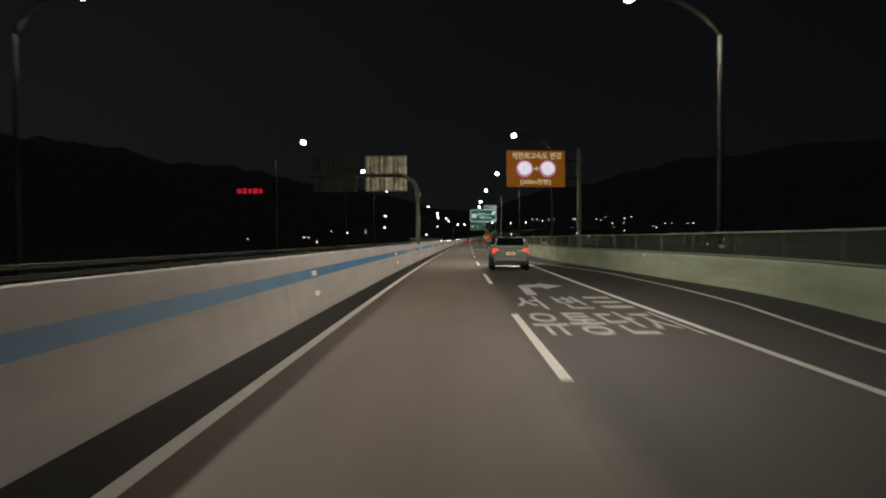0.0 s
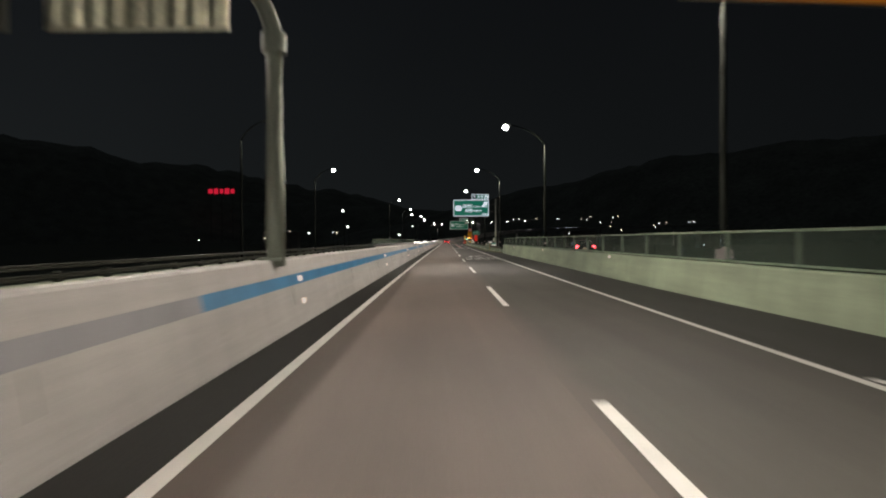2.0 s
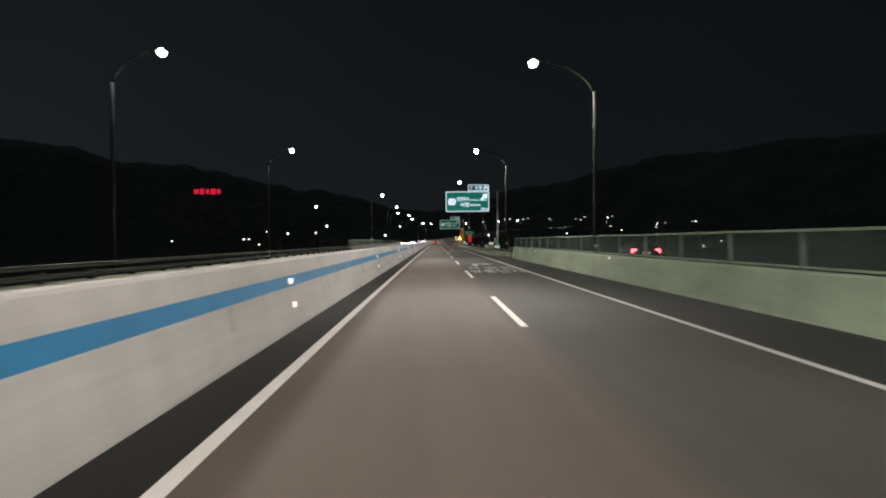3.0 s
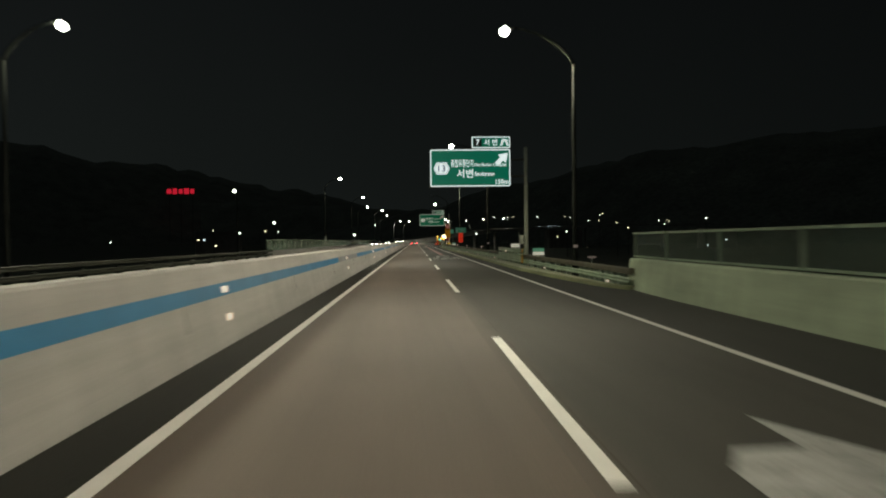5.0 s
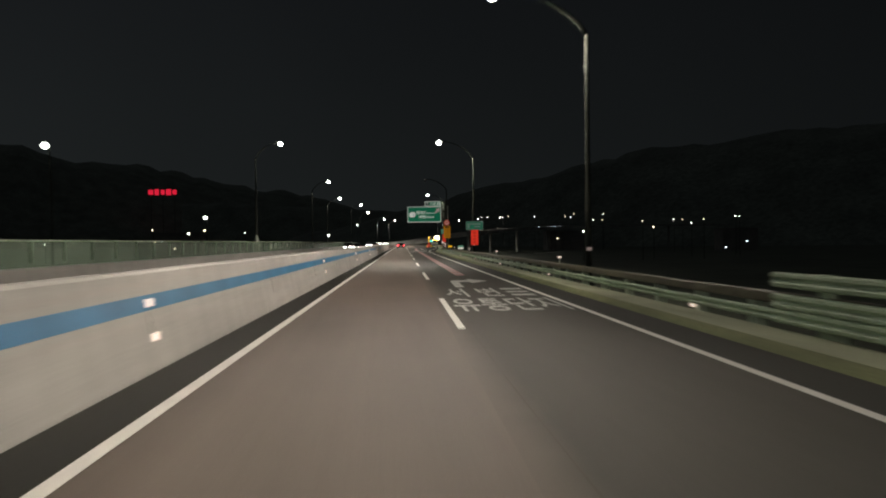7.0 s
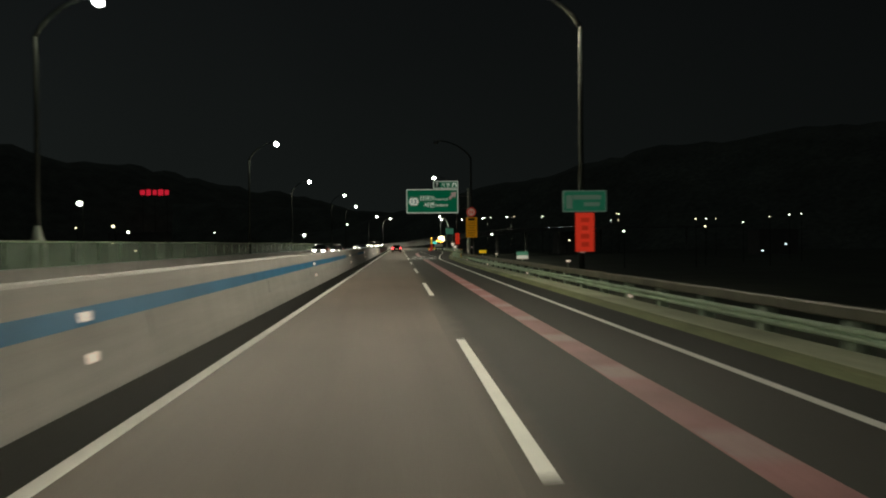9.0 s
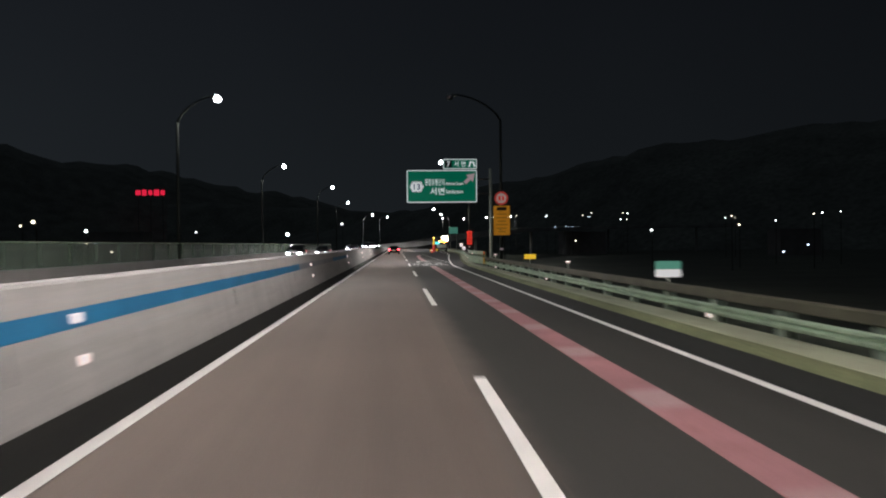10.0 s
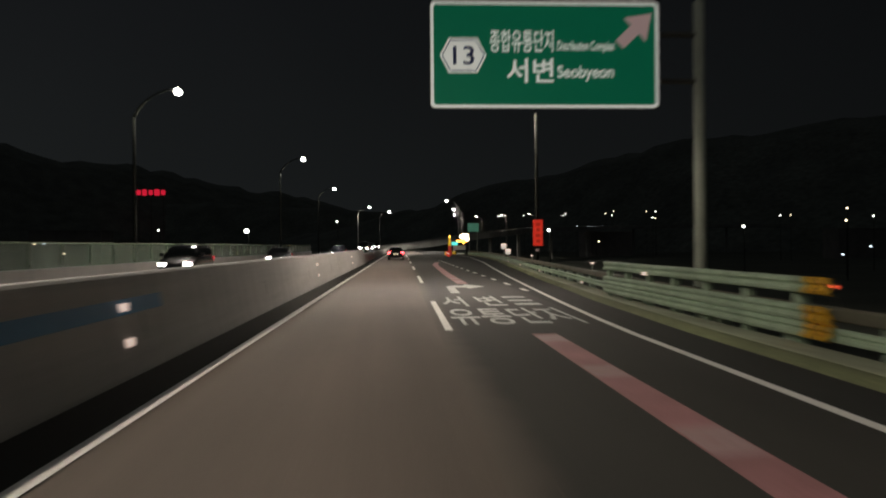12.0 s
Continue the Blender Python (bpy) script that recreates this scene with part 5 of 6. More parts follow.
def vehicle(name, m, label, category, paint, length=4.7, half=0.94, belt=1.02, roof=1.70, boxy=True, wheel_r=0.365, tail=True, head=False, tail_glow=TAIL_RED, detail=True):
    """A car that faces +y, its middle on the ground at the origin."""
    v = thing(name, m, label, category)
    L = length / 2
    zb = 0.30
    hood = belt - 0.02 if boxy else belt - 0.05
    # lower body: y, half width, bottom, top
    rows = [(-L, half * 0.86, 0.50, belt - 0.16), (-L + 0.05, half * 0.93, 0.36, belt - 0.08), (-L + 0.18, half * 0.97, 0.32, belt), (-L + 0.6, half, zb, belt + 0.01), (-L * 0.35, half, zb - 0.02, belt),
            (L * 0.25, half, zb - 0.02, belt - 0.01), (L * 0.46, half * 0.995, zb, hood - 0.01), (L * 0.62, half * 0.985, zb, hood - 0.06), (L - 0.45, half * 0.97, zb + 0.01, hood - 0.15), (L - 0.14, half * 0.90, zb + 0.03, hood - 0.27), (L, half * 0.76, 0.42, hood - 0.40)]
    bm = bmesh.new()
    secs = []
    for y, w, b, t in rows:
        h = t - b
        prof = mirrored([(0.0, b), (w * 0.86, b), (w * 0.955, b + 0.06 * h), (w * 0.985, b + h * 0.30), (w, b + h * 0.55), (w * 0.985, b + h * 0.80), (w * 0.955, b + h * 0.95), (w * 0.90, t), (w * 0.5, t + 0.018), (0.0, t + 0.022)])
        secs.append([(x, y, z) for x, z in prof])
    loft(bm, secs)
    body = part("body", bm, paint, v, smooth=True)
    # cladding round the foot
    bm = bmesh.new()
    secs = []
    for y, w, b, t in rows[1:-1]:
        w2 = w + 0.012
        secs.append([(x, y, z) for x, z in mirrored([(0.0, b - 0.04), (w2 * 0.88, b - 0.04), (w2 * 0.975, b + 0.03), (w2, b + 0.20), (w2 * 0.97, b + 0.22), (0.0, b + 0.20)])])
    loft(bm, secs)
    part("cladding", bm, DARK_PLASTIC, v, "dark plastic lower cladding")
    # cabin
    wb, wt = half * 0.93, half * 0.72
    if boxy:
        foot = [(-L + 0.20, 0.0), (-L + 0.42, 1.0), (L * 0.05, 1.0), (L * 0.50, 0.0)]
    else:
        foot = [(-L + 0.55, 0.0), (-L + 1.25, 1.0), (L * 0.05, 1.0), (L * 0.52, 0.0)]
    z0, z1 = belt - 0.01, roof
    bm = bmesh.new()
    secs = []
    samples = []
    for (ya, ta), (yb, tb) in zip(foot, foot[1:]):
        for i in range(5):
            k = i / 5
            samples.append((ya + (yb - ya) * k, ta + (tb - ta) * k))
    samples.append(foot[-1])
    for y, t in samples:
        t2 = math.sin(max(0.03, t) * math.pi / 2) ** 0.8
        crown = 0.035 * t2
        top = z0 + (z1 - z0) * t2
        wtt = wb + (wt - wb) * t2
        secs.append([(x, y, z) for x, z in mirrored([(0.0, z0 - 0.05), (wb, z0 - 0.05), (wb + (wtt - wb) * 0.5, z0 + (top - z0) * 0.5), (wtt + 0.02, top - 0.06 * t2), (wtt - 0.06, top), (wtt * 0.5, top + crown * 0.7), (0.0, top + crown)])])
    loft(bm, secs)
    part("cabin", bm, paint, v, smooth=True)

    def side_x(z):
        k = (z - z0) / (z1 - z0)
        return wb + (wt - wb) * k

    # side glass
    zl, zh = z0 + 0.05, z1 - 0.11
    if boxy:
        panes = (((-L + 0.50, -L + 1.10), (-L + 0.60, -L + 1.10)), ((-L + 1.20, -L + 2.12), (-L + 1.22, -L + 2.06)), ((-L + 2.20, L * 0.40), (-L + 2.14, L * 0.13)))
    else:
        panes = (((-L + 1.02, -L + 1.95), (-L + 1.42, -L + 1.95)), ((-L + 2.02, L * 0.42), (-L + 2.02, L * 0.12)))
    for s in (-1, 1):
        for (a, b), (c, d) in panes:
            bm = bmesh.new()
            quad = [(a, zl), (b, zl), (d, zh), (c, zh)]
            f = [bm.verts.new((s * (side_x(z) + 0.022), y, z)) for y, z in quad]
            g = [bm.verts.new((s * (side_x(z) - 0.03), y, z)) for y, z in quad]
            bm.faces.new(f)
            bm.faces.new(g[::-1])
            for i in range(4):
                j = (i + 1) % 4
                bm.faces.new((f[i], f[j], g[j], g[i]))
            bmesh.ops.recalc_face_normals(bm, faces=bm.faces[:])
            part("side_window", bm, CAR_GLASS, v, "dark tinted window")
    # rear and front glass
    for ya, ta, yb, tb, nm in ((foot[0][0], 0.10, foot[1][0], 0.86, "rear_window"), (foot[3][0], 0.10, foot[2][0], 0.86, "windscreen")):
        s = -1 if nm == "rear_window" else 1
        bm = bmesh.new()
        grid_ = []
        for i in range(6):
            k = ta + (tb - ta) * i / 5
            t2 = math.sin(k * math.pi / 2) ** 0.8
            y = ya + (yb - ya) * k + s * 0.014
            top = z0 + (z1 - z0) * t2
            w = (wb + (wt - wb) * t2) * 0.90
            grid_.append([bm.verts.new((w * (j / 3 - 1), y - s * 0.02 * abs(j / 3 - 1) ** 2, top + 0.022)) for j in range(7)])
        for a, b in zip(grid_, grid_[1:]):
            for j in range(6):
                bm.faces.new((a[j], a[j + 1], b[j + 1], b[j]))
        bmesh.ops.recalc_face_normals(bm, faces=bm.faces[:])
        part(nm, bm, CAR_GLASS, v, "dark tinted glass", smooth=True)
    # wheels and arches
    for s in (-1, 1):
        for y in (-L + 0.95, L - 0.95):
            bm = bmesh.new()
            tube(bm, (s * half * 0.90, y, wheel_r + 0.02), (s * (half + 0.016), y, wheel_r + 0.02), wheel_r + 0.085, wheel_r + 0.075, 28)
            part("wheel_arch", bm, DARK_PLASTIC, v, "dark plastic wheel arch")
            wheel(v, s * (half - 0.075), y, wheel_r, 0.23, s)
    # tail and head lamps
    zt = belt - 0.14
    for s in (-1, 1):
        bm = bmesh.new()
        box(bm, (s * half * 0.82, -L + 0.12, zt), (half * 0.32, 0.20, 0.25), 0.05)
        t = part("tail_lamp", bm, tail_glow if tail else FOG_RED, v, "red tail lamp")
        if tail and detail:
            for k in range(4):
                bm = bmesh.new()
                zz = zt + 0.085 - 0.058 * k
                box(bm, (s * half * 0.82, -L + 0.12, zz), (half * 0.33, 0.212, 0.016), 0.004)
                part("light_strip", bm, TAIL_HOT, t, "orange glowing strip")
        bm = bmesh.new()
        box(bm, (s * half * 0.66, L - 0.10, hood - 0.36), (half * 0.40, 0.24, 0.15), 0.04)
        part("head_lamp", bm, HEAD_LAMP if head else CHROME, v, "lit head lamp" if head else "clear head lamp")
        bm = bmesh.new()
        box(bm, (s * half * 0.68, -L + 0.06, 0.50), (0.30, 0.08, 0.075), 0.015)
        part("bumper_reflector", bm, FOG_RED, v, "red bumper reflector")
        bm = bmesh.new()
        box(bm, (s * (half + 0.10), L * 0.36, belt + 0.10), (0.20, 0.13, 0.16), 0.04)
        box(bm, (s * (half + 0.01), L * 0.37, belt + 0.03), (0.14, 0.07, 0.05), 0.01)
        part("door_mirror", bm, DARK_PLASTIC, v, "black door mirror")
        for y in (-L + 1.32, -L + 2.28):
            bm = bmesh.new()
            box(bm, (s * (half * 0.99), y, belt - 0.13), (0.045, 0.19, 0.035), 0.012)
            part("door_handle", bm, CHROME if detail else paint, v, "bright door handle")
        for y in (-L + 1.14, -L + 2.15, L * 0.44):
            bm = bmesh.new()
            box(bm, (s * (half * 0.996), y, belt - 0.36), (0.012, 0.012, 0.46))
            part("door_gap", bm, DARK_PLASTIC, v)
        if boxy:
            bm = bmesh.new()
            pipe(bm, [(s * wt * 0.86, -L + 0.75, roof + 0.01), (s * wt * 0.88, -L + 0.95, roof + 0.065), (s * wt * 0.88, L * 0.0, roof + 0.07), (s * wt * 0.86, L * 0.1, roof + 0.01)], [0.018, 0.02, 0.02, 0.018], 8)
            part("roof_rail", bm, CHROME, v, "bright roof rail")
    bm = bmesh.new()
    box(bm, (0, -L + 0.02, belt - 0.27), (0.56, 0.10, 0.19), 0.01)
    rec = part("plate_recess", bm, DARK_PLASTIC, v, "dark recess round the number plate")
    bm = bmesh.new()
    box(bm, (0, -L - 0.035, belt - 0.275), (0.46, 0.02, 0.14), 0.006)
    part("number_plate", bm, PLATE, rec, "lit pale number plate")
    bm = bmesh.new()
    box(bm, (0, -L - 0.048, belt - 0.275), (0.36, 0.006, 0.07))
    part("plate_bar", bm, PLATE_BAR, rec)
    bm = bmesh.new()
    box(bm, (0, -L + 0.0, belt - 0.15), (0.74, 0.10, 0.035), 0.01)
    part("tailgate_trim", bm, CHROME, v, "chrome strip above the plate")
    bm = bmesh.new()
    box(bm, (0, -L + 0.03, 0.55), (half * 1.72, 0.14, 0.17), 0.05)
    part("rear_bumper", bm, paint, v)
    if boxy:
        bm = bmesh.new()
        box(bm, (0, -L + 0.40, roof + 0.0), (wt * 1.75, 0.30, 0.045), 0.018)
        sp = part("roof_spoiler", bm, paint, v)
        bm = bmesh.new()
        box(bm, (0, -L + 0.255, roof - 0.005), (0.30, 0.02, 0.022))
        part("high_brake_lamp", bm, RED_MARK_DULL, sp, "dark red brake lamp")
        bm = bmesh.new()
        tube(bm, (0.0, -L + 0.20, belt + 0.04), (0.42, -L + 0.22, belt + 0.10), 0.012, 0.008, 6)
        part("rear_wiper", bm, DARK_PLASTIC, v, "black rear wiper")
        bm = bmesh.new()
        tube(bm, (0.45, -L + 0.5, 0.27), (0.45, -L + 0.05, 0.27), 0.035, 0.035, 10)
        part("exhaust", bm, ALLOY, v, "exhaust tip")
    return v


def headlight_beam(e, y, z, turn, watts):
    d = bpy.data.lights.new("headlight", "SPOT")
    d.energy, d.color, d.spot_size, d.spot_blend, d.shadow_soft_size = watts, (1.0, 0.90, 0.76), radians(46), 1.0, 0.08
    b = new("headlight", d)
    b.matrix_basis = place(e, y, z, turn) @ pose(0, 0, 0, 78, 0, 0)


suv = vehicle("suv", place(1.46, 43.25), "silver family suv with lit tail lamps on dark asphalt", "car", SILVER, 4.80, 0.95, 1.17, 1.73, wheel_r=0.38)
for dx in (-0.6, 0.6):
    headlight_beam(1.46 + dx, 45.76, 0.78, 0, 6500)
lead = vehicle("black_car", place(-1.55, 391.6), "black saloon car with bright red tail lamps driving ahead", "car", BLACK_CAR, 4.6, 0.93, 0.95, 1.46, boxy=False, wheel_r=0.32, tail_glow=TAIL_FAR, detail=False)
for e, y, paint, belt, roof, kind in ((-12.0, 336.0, BLACK_CAR, 1.22, 1.78, "car"), (-12.1, 368.0, BLACK_CAR, 1.06, 1.55, "car"), (-9.0, 398.0, BLACK_CAR, 1.22, 1.78, "car"), (-12.0, 436.0, WHITE_CAR, 1.22, 1.78, "car"),
                                      (-8.4, 458.0, BLACK_CAR, 1.62, 2.60, "van"), (-8.6, 492.0, BLACK_CAR, 1.62, 2.60, "van"), (-12.0, 520.0, BLACK_CAR, 1.70, 2.70, "van"), (-8.5, 548.0, BLACK_CAR, 1.80, 2.80, "van")):
    shade = "white" if paint is WHITE_CAR else "black"
    vehicle("oncoming_" + kind, place(e, y, 0, 180), "oncoming " + shade + " " + kind + " with lit head lamps", kind, paint, 4.6 if kind == "car" else 5.2, 0.92, belt, roof, boxy=belt > 1.1, wheel_r=0.32, tail=False, head=True, detail=False)
vehicle("car_on_slip_road", place(11.7, 126.2, -0.2), "dark car with bright red tail lamps on the slip road", "car", BLACK_CAR, 4.6, 0.93, 1.25, 1.70, boxy=False, wheel_r=0.33, tail_glow=TAIL_FAR, detail=False)


# ---------------------------------------------------------------- works vehicle at the exit
def works_truck():
    s = thing("works_truck", place(9.35, 431.0), "roadworks truck with amber warning board and lights", "truck")
    bm = bmesh.new()
    box(bm, (0, 2.4, 1.35), (2.1, 1.6, 1.9), 0.12)
    part("cab", bm, WHITE_CAR, s)
    bm = bmesh.new()
    box(bm, (0, -0.6, 0.75), (2.1, 4.2, 0.25), 0.03)
    part("bed", bm, DARK_PLASTIC, s)
    for x in (-0.95, 0.95):
        for y in (-1.8, 2.2):
            bm = bmesh.new()
            tube(bm, (x - 0.12, y, 0.38), (x + 0.12, y, 0.38), 0.38, 0.38, 18)
            part("wheel", bm, RUBBER, s)
    bm = bmesh.new()
    box(bm, (0, -2.5, 2.4), (2.0, 0.08, 1.5), 0.03)
    b = part("arrow_board", bm, SIGN_BLACK, s, "black warning board")
    for i in range(5):
        bm = bmesh.new()
        box(bm, (-0.7 + 0.35 * i, -2.56, 2.4), (0.27, 0.06, 0.30), 0.05)
        part("board_lamp", bm, AMBER_LIGHT, b, "amber lamp")
    for k in (-1, 1):
        bm = bmesh.new()
        box(bm, (0.35, -2.56, 2.4 + 0.38 * k), (0.22, 0.04, 0.22), 0.03)
        part("board_lamp", bm, AMBER_LIGHT, b, "amber lamp")
    for x, z, r in ((0.10, 3.15, 0.42), (0.95, 2.75, 0.36)):
        bm = bmesh.new()
        slab(bm, disc(x, z, r), -2.66, 0.12)
        w = part("work_light", bm, FAR_LIGHT_WARM, s, "glaring warm round work light")
        bm = bmesh.new()
        tube(bm, (x, -2.52, z), (x, -2.40, 2.2), 0.035, 0.035, 8)
        part("bracket", bm, DARK_PLASTIC, w)
    bm = bmesh.new()
    box(bm, (0.6, -2.45, 3.35), (1.1, 0.1, 0.5), 0.1)
    part("light_bar", bm, FAR_LIGHT_WARM, s, "white light bar")


works_truck()


def traffic_cone(e, y):
    c = thing("traffic_cone", place(e, y), "orange traffic cone with a white band", "traffic cone", "cones at the works")
    bm = bmesh.new()
    box(bm, (0, 0, 0.02), (0.36, 0.36, 0.04), 0.01)
    tube(bm, (0, 0, 0.04), (0, 0, 0.7), 0.14, 0.03, 14)
    part("cone", bm, RED_PLATE, c)
    bm = bmesh.new()
    tube(bm, (0, 0, 0.34), (0, 0, 0.48), 0.094, 0.072, 14)
    part("band", bm, MARKER_WHITE, c, "white band")


for i in range(6):
    traffic_cone(6.2 + 0.2 * i, 412.0 + 5.0 * i)


def safety_pole(e, y, z):
    c = thing("warning_pillar", place(e, y), "tall orange and red lit warning pillar at the works", "warning light")
    bm = bmesh.new()
    tube(bm, (0, 0, 0), (0, 0, z * 0.55), 0.34, 0.26, 14)
    part("base", bm, LIMIT_RED, c, "red lower part")
    bm = bmesh.new()
    tube(bm, (0, 0, z * 0.55), (0, 0, z), 0.26, 0.15, 14)
    part("pillar", bm, MARKER_YELLOW, c, "orange upper part")
    bm = bmesh.new()
    tube(bm, (0, 0, z), (0, 0, z + 0.35), 0.12, 0.05, 14)
    part("tip", bm, AMBER_LIGHT, c, "glowing amber tip")
    bm = bmesh.new()
    box(bm, (0.85, 0, z * 0.66), (1.0, 0.08, 0.55), 0.03)
    part("side_panel", bm, CYAN_LIGHT, c, "cyan lit panel")
    for x in (-0.75, -0.45, 0.55, 0.85):
        bm = bmesh.new()
        box(bm, (x, -0.1, 0.35 + 0.1 * (x > 0)), (0.16, 0.16, 0.5), 0.04)
        part("foot_lamp", bm, MARKER_YELLOW, c, "small amber lamp at the foot")


safety_pole(7.3, 428.0, 3.0)

far_sign = thing("far_green_sign", place(13.5, 452.0), "far green exit sign on posts", "road sign")
bm = bmesh.new()
slab(bm, rounded(-1.1, 4.4, 1.1, 6.05, 0.08), 0.0, 0.06)
part("board", bm, MARKER_GREEN, far_sign)
for x in (-0.8, 0.8):
    bm = bmesh.new()
    tube(bm, (x, 0.1, -0.3), (x, 0.1, 6.0), 0.07, 0.07, 8)
    part("leg", bm, POLE, far_sign)

# ---------------------------------------------------------------- flyover ahead
bm = bmesh.new()
deck = []
pts = [(-10.0, 572, 0.4), (6.4, 585, 2.0), (18.6, 598, 3.9), (30.9, 612, 5.5), (45.1, 632, 7.0), (61.3, 655, 8.5), (87.6, 690, 9.7), (111.5, 720, 10.6), (172.5, 780, 12.6), (300.0, 860, 14.0)]
for (ax, ay, az), (bx, by, bz) in zip(pts, pts[1:]):
    for i in range(6):
        t = i / 6
        p = at(ax + (bx - ax) * t, ay + (by - ay) * t, az + (bz - az) * t)
        n = Vector((-(by - ay), bx - ax, 0)).normalized()
        deck.append((p, n))
rings = []
for p, n in deck:
    rings.append([bm.verts.new(p + n * o + Vector((0, 0, h))) for o, h in ((-4.5, -0.9), (-4.5, 1.0), (-4.2, 1.0), (-4.2, 0.0), (4.2, 0.0), (4.2, 1.0), (4.5, 1.0), (4.5, -0.9))])
for a, b in zip(rings, rings[1:]):
    for k in range(8):
        bm.faces.new((a[k], b[k], b[(k + 1) % 8], a[(k + 1) % 8]))
bmesh.ops.recalc_face_normals(bm, faces=bm.faces[:])
fly = tagged(link("flyover", bm, CONCRETE_FAR), "pale concrete flyover ramp rising across the distance", "bridge", kind="structure")
for p, n in deck[20::6]:
    bm = bmesh.new()
    tube(bm, (p.x, p.y, GROUND), (p.x, p.y, p.z - 0.85), 0.8, 0.8, 14)
    part("pier", bm, CONCRETE_FAR, fly, "concrete pier")

for e, y, z in ((32.0, 640.0, 14.3), (44.3, 650.0, 15.1), (58.8, 662.0, 16.1)):
    street_lamp(e + 2.4, e, y, z, LIGHT_RAMP)

# ---------------------------------------------------------------- hills, far lights
def hill(name, label, pts, depth, base=-8.0):
    """A long wooded ridge: crest points of (x, y, z), falling to both sides."""
    bm = bmesh.new()
    rows = []
    fine = []
    for (ax, ay, az), (bx, by, bz) in zip(pts, pts[1:]):
        for i in range(14):
            t = i / 14
            k = t * t * (3 - 2 * t)
            fine.append(Vector((ax + (bx - ax) * t, ay + (by - ay) * t, az + (bz - az) * k)))
    fine.append(Vector(pts[-1]))
    for p in fine:
        d = Vector((p.x, p.y, 0)).normalized()
        row = []
        for o, h in ((-1.0, 0.0), (-0.6, 0.45), (-0.25, 0.86), (0.0, 1.0), (0.4, 0.8), (1.0, 0.0)):
            q = p + d * (o * depth)
            rough = 1 + 0.10 * noise.noise(Vector((q.x * 0.012, q.y * 0.012, 3.1))) + 0.035 * noise.noise(Vector((q.x * 0.06, q.y * 0.06, 9.0)))
            row.append(bm.verts.new((q.x, q.y, base + (p.z - base) * h * rough)))
        rows.append(row)
    for a, b in zip(rows, rows[1:]):
        for k in range(5):
            bm.faces.new((a[k], b[k], b[k + 1], a[k + 1]))
    bmesh.ops.recalc_face_normals(bm, faces=bm.faces[:])
    tagged(link(name, bm, HILL, True), label, "hill", kind="structure")


hill("hill_right", "black wooded hillside under the night sky", [(-260, 1900, -6), (-90, 1700, 26), (60, 1500, 55), (180, 1350, 84), (330, 1150, 110), (520, 1000, 120), (760, 760, 118), (900, 420, 110), (900, 50, 90)], 260)
hill("hill_left", "dark wooded hills behind the oncoming lanes", [(60, 4300, 150), (-480, 4050, 255), (-1080, 3750, 350), (-1900, 3300, 450), (-2460, 2340, 400), (-2700, 1050, 330), (-2700, -150, 270)], 720)
hill("hill_ahead", "low dark ridge far ahead of the road", [(-500, 2300, 110), (-150, 2200, 92), (150, 2200, 80), (450, 2300, 120)], 200)

FAR_MESHES = {}


def far_lamp(e, y, z, r, material, tall=True):
    """A distant lit lamp on its pole."""
    s = thing("distant_lamp", place(e, y), "distant lit lamp on a thin pole", "street lamp", "distant lamps")
    key = (round(r, 2), material.name)
    if key not in FAR_MESHES:
        bm = bmesh.new()
        q = bmesh.ops.create_uvsphere(bm, u_segments=14, v_segments=8, radius=r * 0.68)
        bmesh.ops.scale(bm, vec=(1.0, 0.9, 0.9), verts=q["verts"])
        o = link("bulb", bm, material, True)
        FAR_MESHES[key] = o.data
        bpy.data.objects.remove(o)
    shared("bulb", FAR_MESHES[key], s, pose(0, 0, z))
    bm = bmesh.new()
    pipe(bm, [(0.25, 0.3, GROUND), (0.25, 0.3, z * 0.7), (0.15, 0.2, z + r * 0.5)], [0.12, 0.09, 0.06], 6)
    part("pole", bm, LAMP_POLE, s)


rnd = random.Random(7)
# lamps of the valley town to the right
TOWN = [(55.9, 421.6, 4.45, 0.34), (84.5, 440.0, 5.9, 0.34), (109.5, 471.4, 7.8, 0.28), (97.6, 428.2, 8.1, 0.22), (138.3, 497.4, 10.95, 0.36), (125.9, 465.3, 10.06, 0.24), (76.2, 425.5, 7.6, 0.22),
        (140.9, 581.0, 12.0, 0.34), (147.0, 585.0, 12.2, 0.24), (116.1, 656.2, 13.9, 0.36), (116.3, 742.5, 19.2, 0.42), (129.8, 774.6, 21.8, 0.44), (122.5, 752.0, 18.6, 0.34), (139.0, 721.3, 19.5, 0.44),
        (137.0, 716.0, 15.6, 0.36), (164.4, 818.8, 23.5, 0.46), (107.1, 819.7, 21.0, 0.40), (97.6, 765.1, 19.9, 0.42), (67.6, 814.9, 21.0, 0.40), (62.5, 812.0, 20.6, 0.36), (78.0, 800.0, 20.3, 0.38),
        (83.5, 806.0, 21.4, 0.38), (20.7, 408.9, 3.82, 0.33)]
for e, y, z, r in TOWN:
    far_lamp(e, y, z, r, FAR_LIGHT_WARM if rnd.random() < 0.3 else FAR_LIGHT)
# small lamps along the flyover's far parapet
for e, y, z in ((88.2, 692.0, 10.9), (96.4, 702.0, 11.1), (99.0, 705.0, 11.1), (102.5, 710.0, 11.3), (106.9, 715.0, 11.4)):
    far_lamp(e, y, z, 0.26, FAR_LIGHT_BLUE)
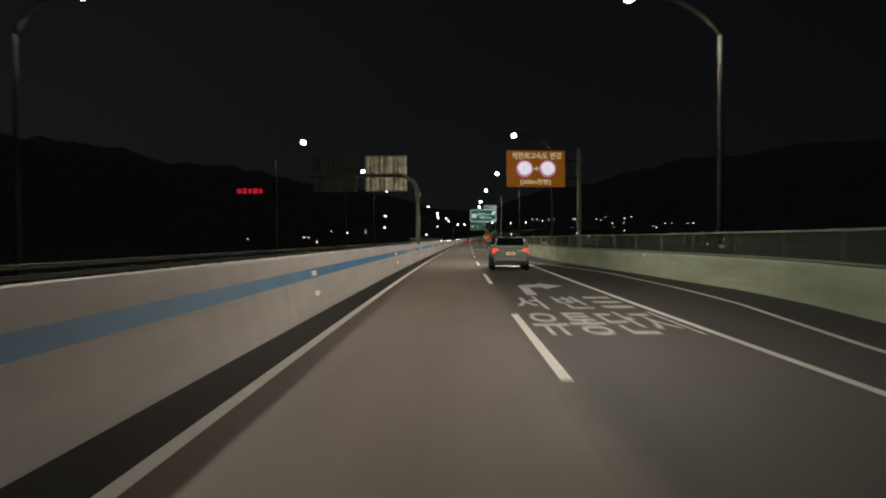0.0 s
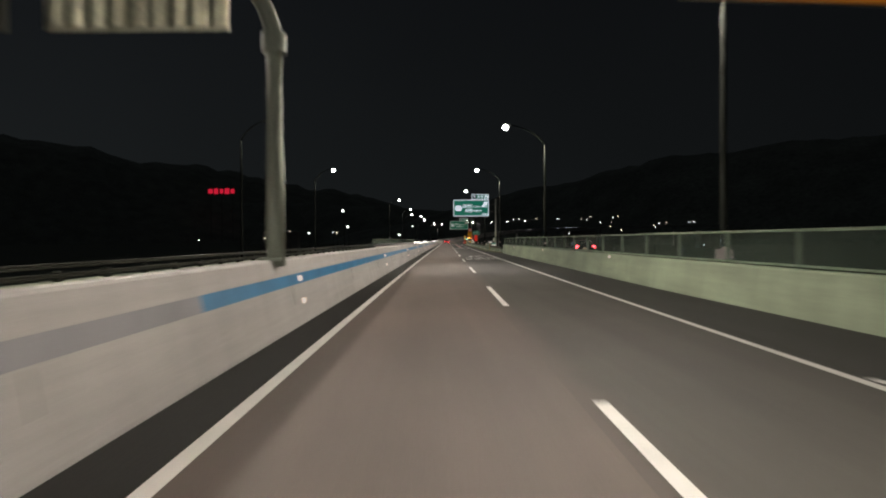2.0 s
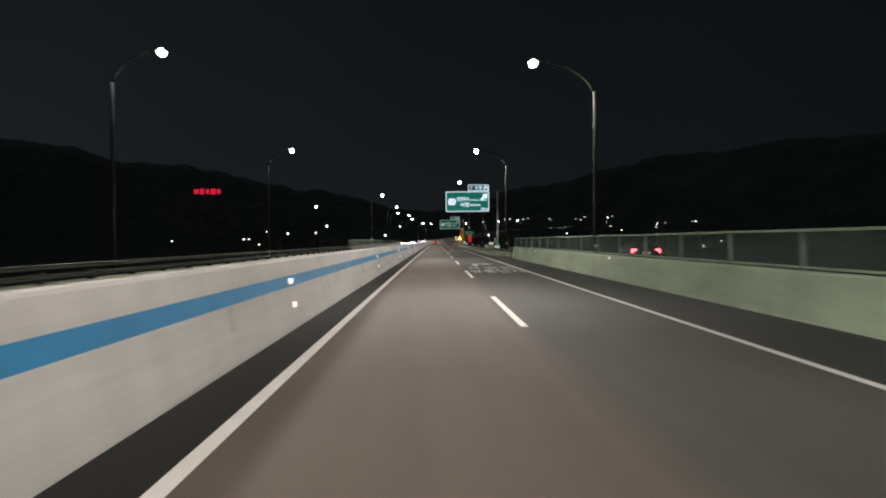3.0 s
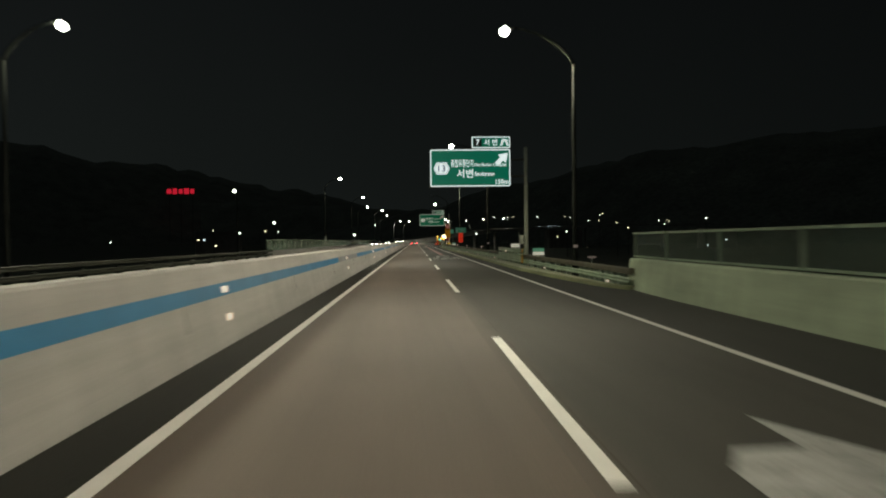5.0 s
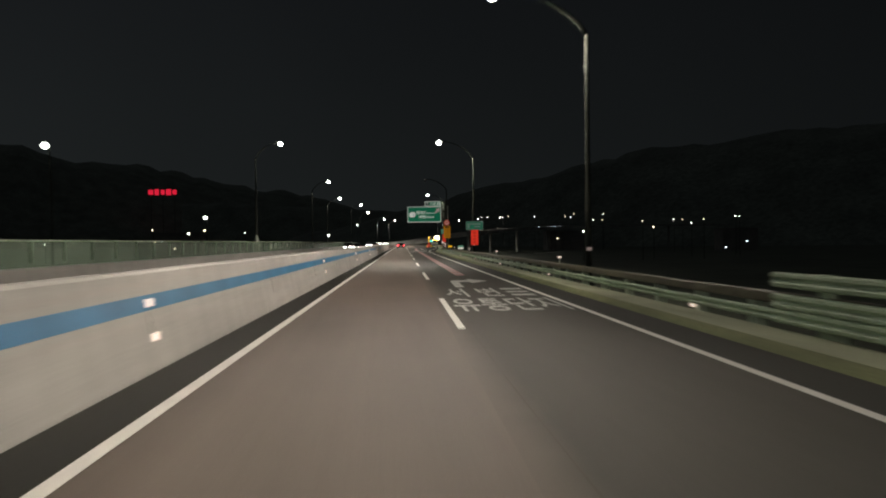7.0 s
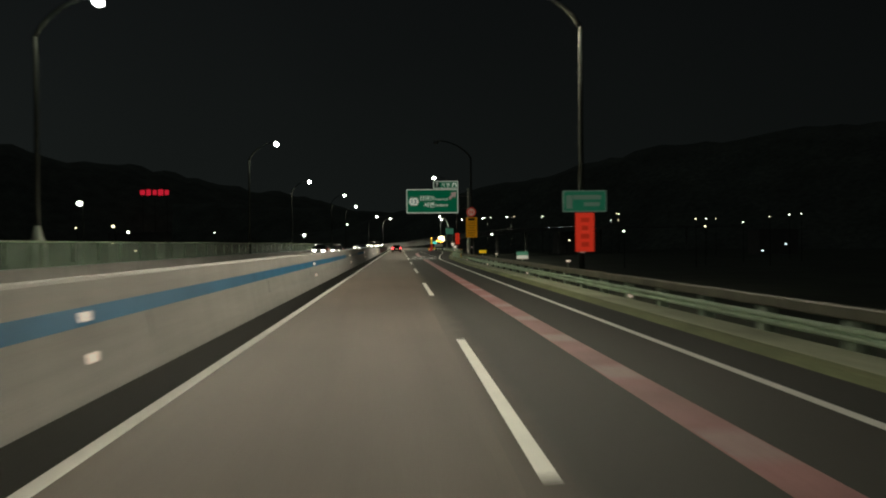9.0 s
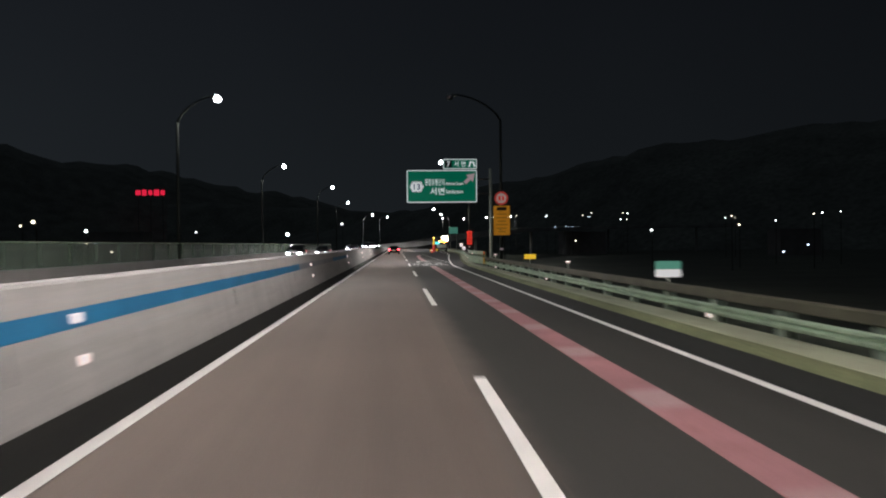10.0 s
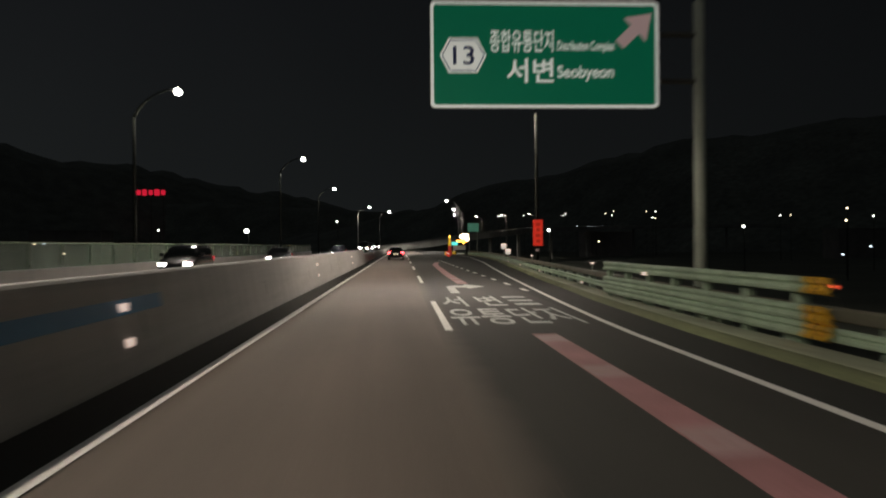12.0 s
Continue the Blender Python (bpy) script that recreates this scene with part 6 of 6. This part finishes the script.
# lamps of a lower road to the left
for e, y, z, r in ((-24.5, 228.6, 8.3, 0.36), (-33.1, 306.9, 6.05, 0.42), (-41.1, 339.4, 4.55, 0.27), (-70.0, 400.5, 5.77, 0.24), (-22.7, 408.6, 3.94, 0.50),
                   (-64.5, 416.8, 5.05, 0.46), (-68.8, 523.8, 6.55, 0.34), (-135.9, 486.5, 2.3, 0.40), (-24.9, 597.0, 11.0, 0.50)):
    far_lamp(e, y, z, r, FAR_LIGHT if r > 0.3 else FAR_LIGHT_WARM)


def far_building(x, y, w, d, h, lit):
    s = thing("far_building", pose(x, y, GROUND), "dark distant building with a few lit windows", "building", "distant buildings")
    bm = bmesh.new()
    box(bm, (0, 0, h / 2), (w, d, h))
    part("wall", bm, BUILDING, s)
    bm = bmesh.new()
    box(bm, (0, 0, h + 0.2), (w + 0.4, d + 0.4, 0.4))
    part("roof", bm, BUILDING, s)
    n = int(w // 3)
    for i in range(n):
        for k in range(int(h // 3.2)):
            if rnd.random() > lit:
                continue
            bm = bmesh.new()
            box(bm, (-w / 2 + 1.6 + 3.0 * i, -d / 2 - 0.02, 1.8 + 3.2 * k), (0.9, 0.08, 0.45))
            part("window", bm, FAR_LIGHT_WARM if rnd.random() < 0.5 else FAR_LIGHT_BLUE, s, "lit window")


far_building(132, 720, 26, 12, 13, 0.10)
far_building(205, 610, 20, 12, 12, 0.08)
far_building(-90, 560, 22, 12, 12, 0.10)

# red windscreen reflection, built as far glowing letters to the left; supports are added
glow_row = thing("red_letter_reflection", pose(-768, 3150, 0), "row of red glowing letters standing in for a windscreen reflection", "sign")
for i, w in enumerate((17, 15, 13, 18, 14)):
    bm = bmesh.new()
    box(bm, (-44 + 21 * i, -1.0, 194), (w, 2.0, 17 + (i % 2) * 4), 2.0)
    part("reflection_bar", bm, REFLECTION_RED, glow_row, "red glowing letter bar")
for i in range(3):
    bm = bmesh.new()
    tube(bm, (-44 + 42 * i, 2.0, GROUND), (-44 + 42 * i, 2.0, 188), 1.2, 1.0, 8)
    part("support", bm, BEAM_DARK, glow_row, "added dark steel support")
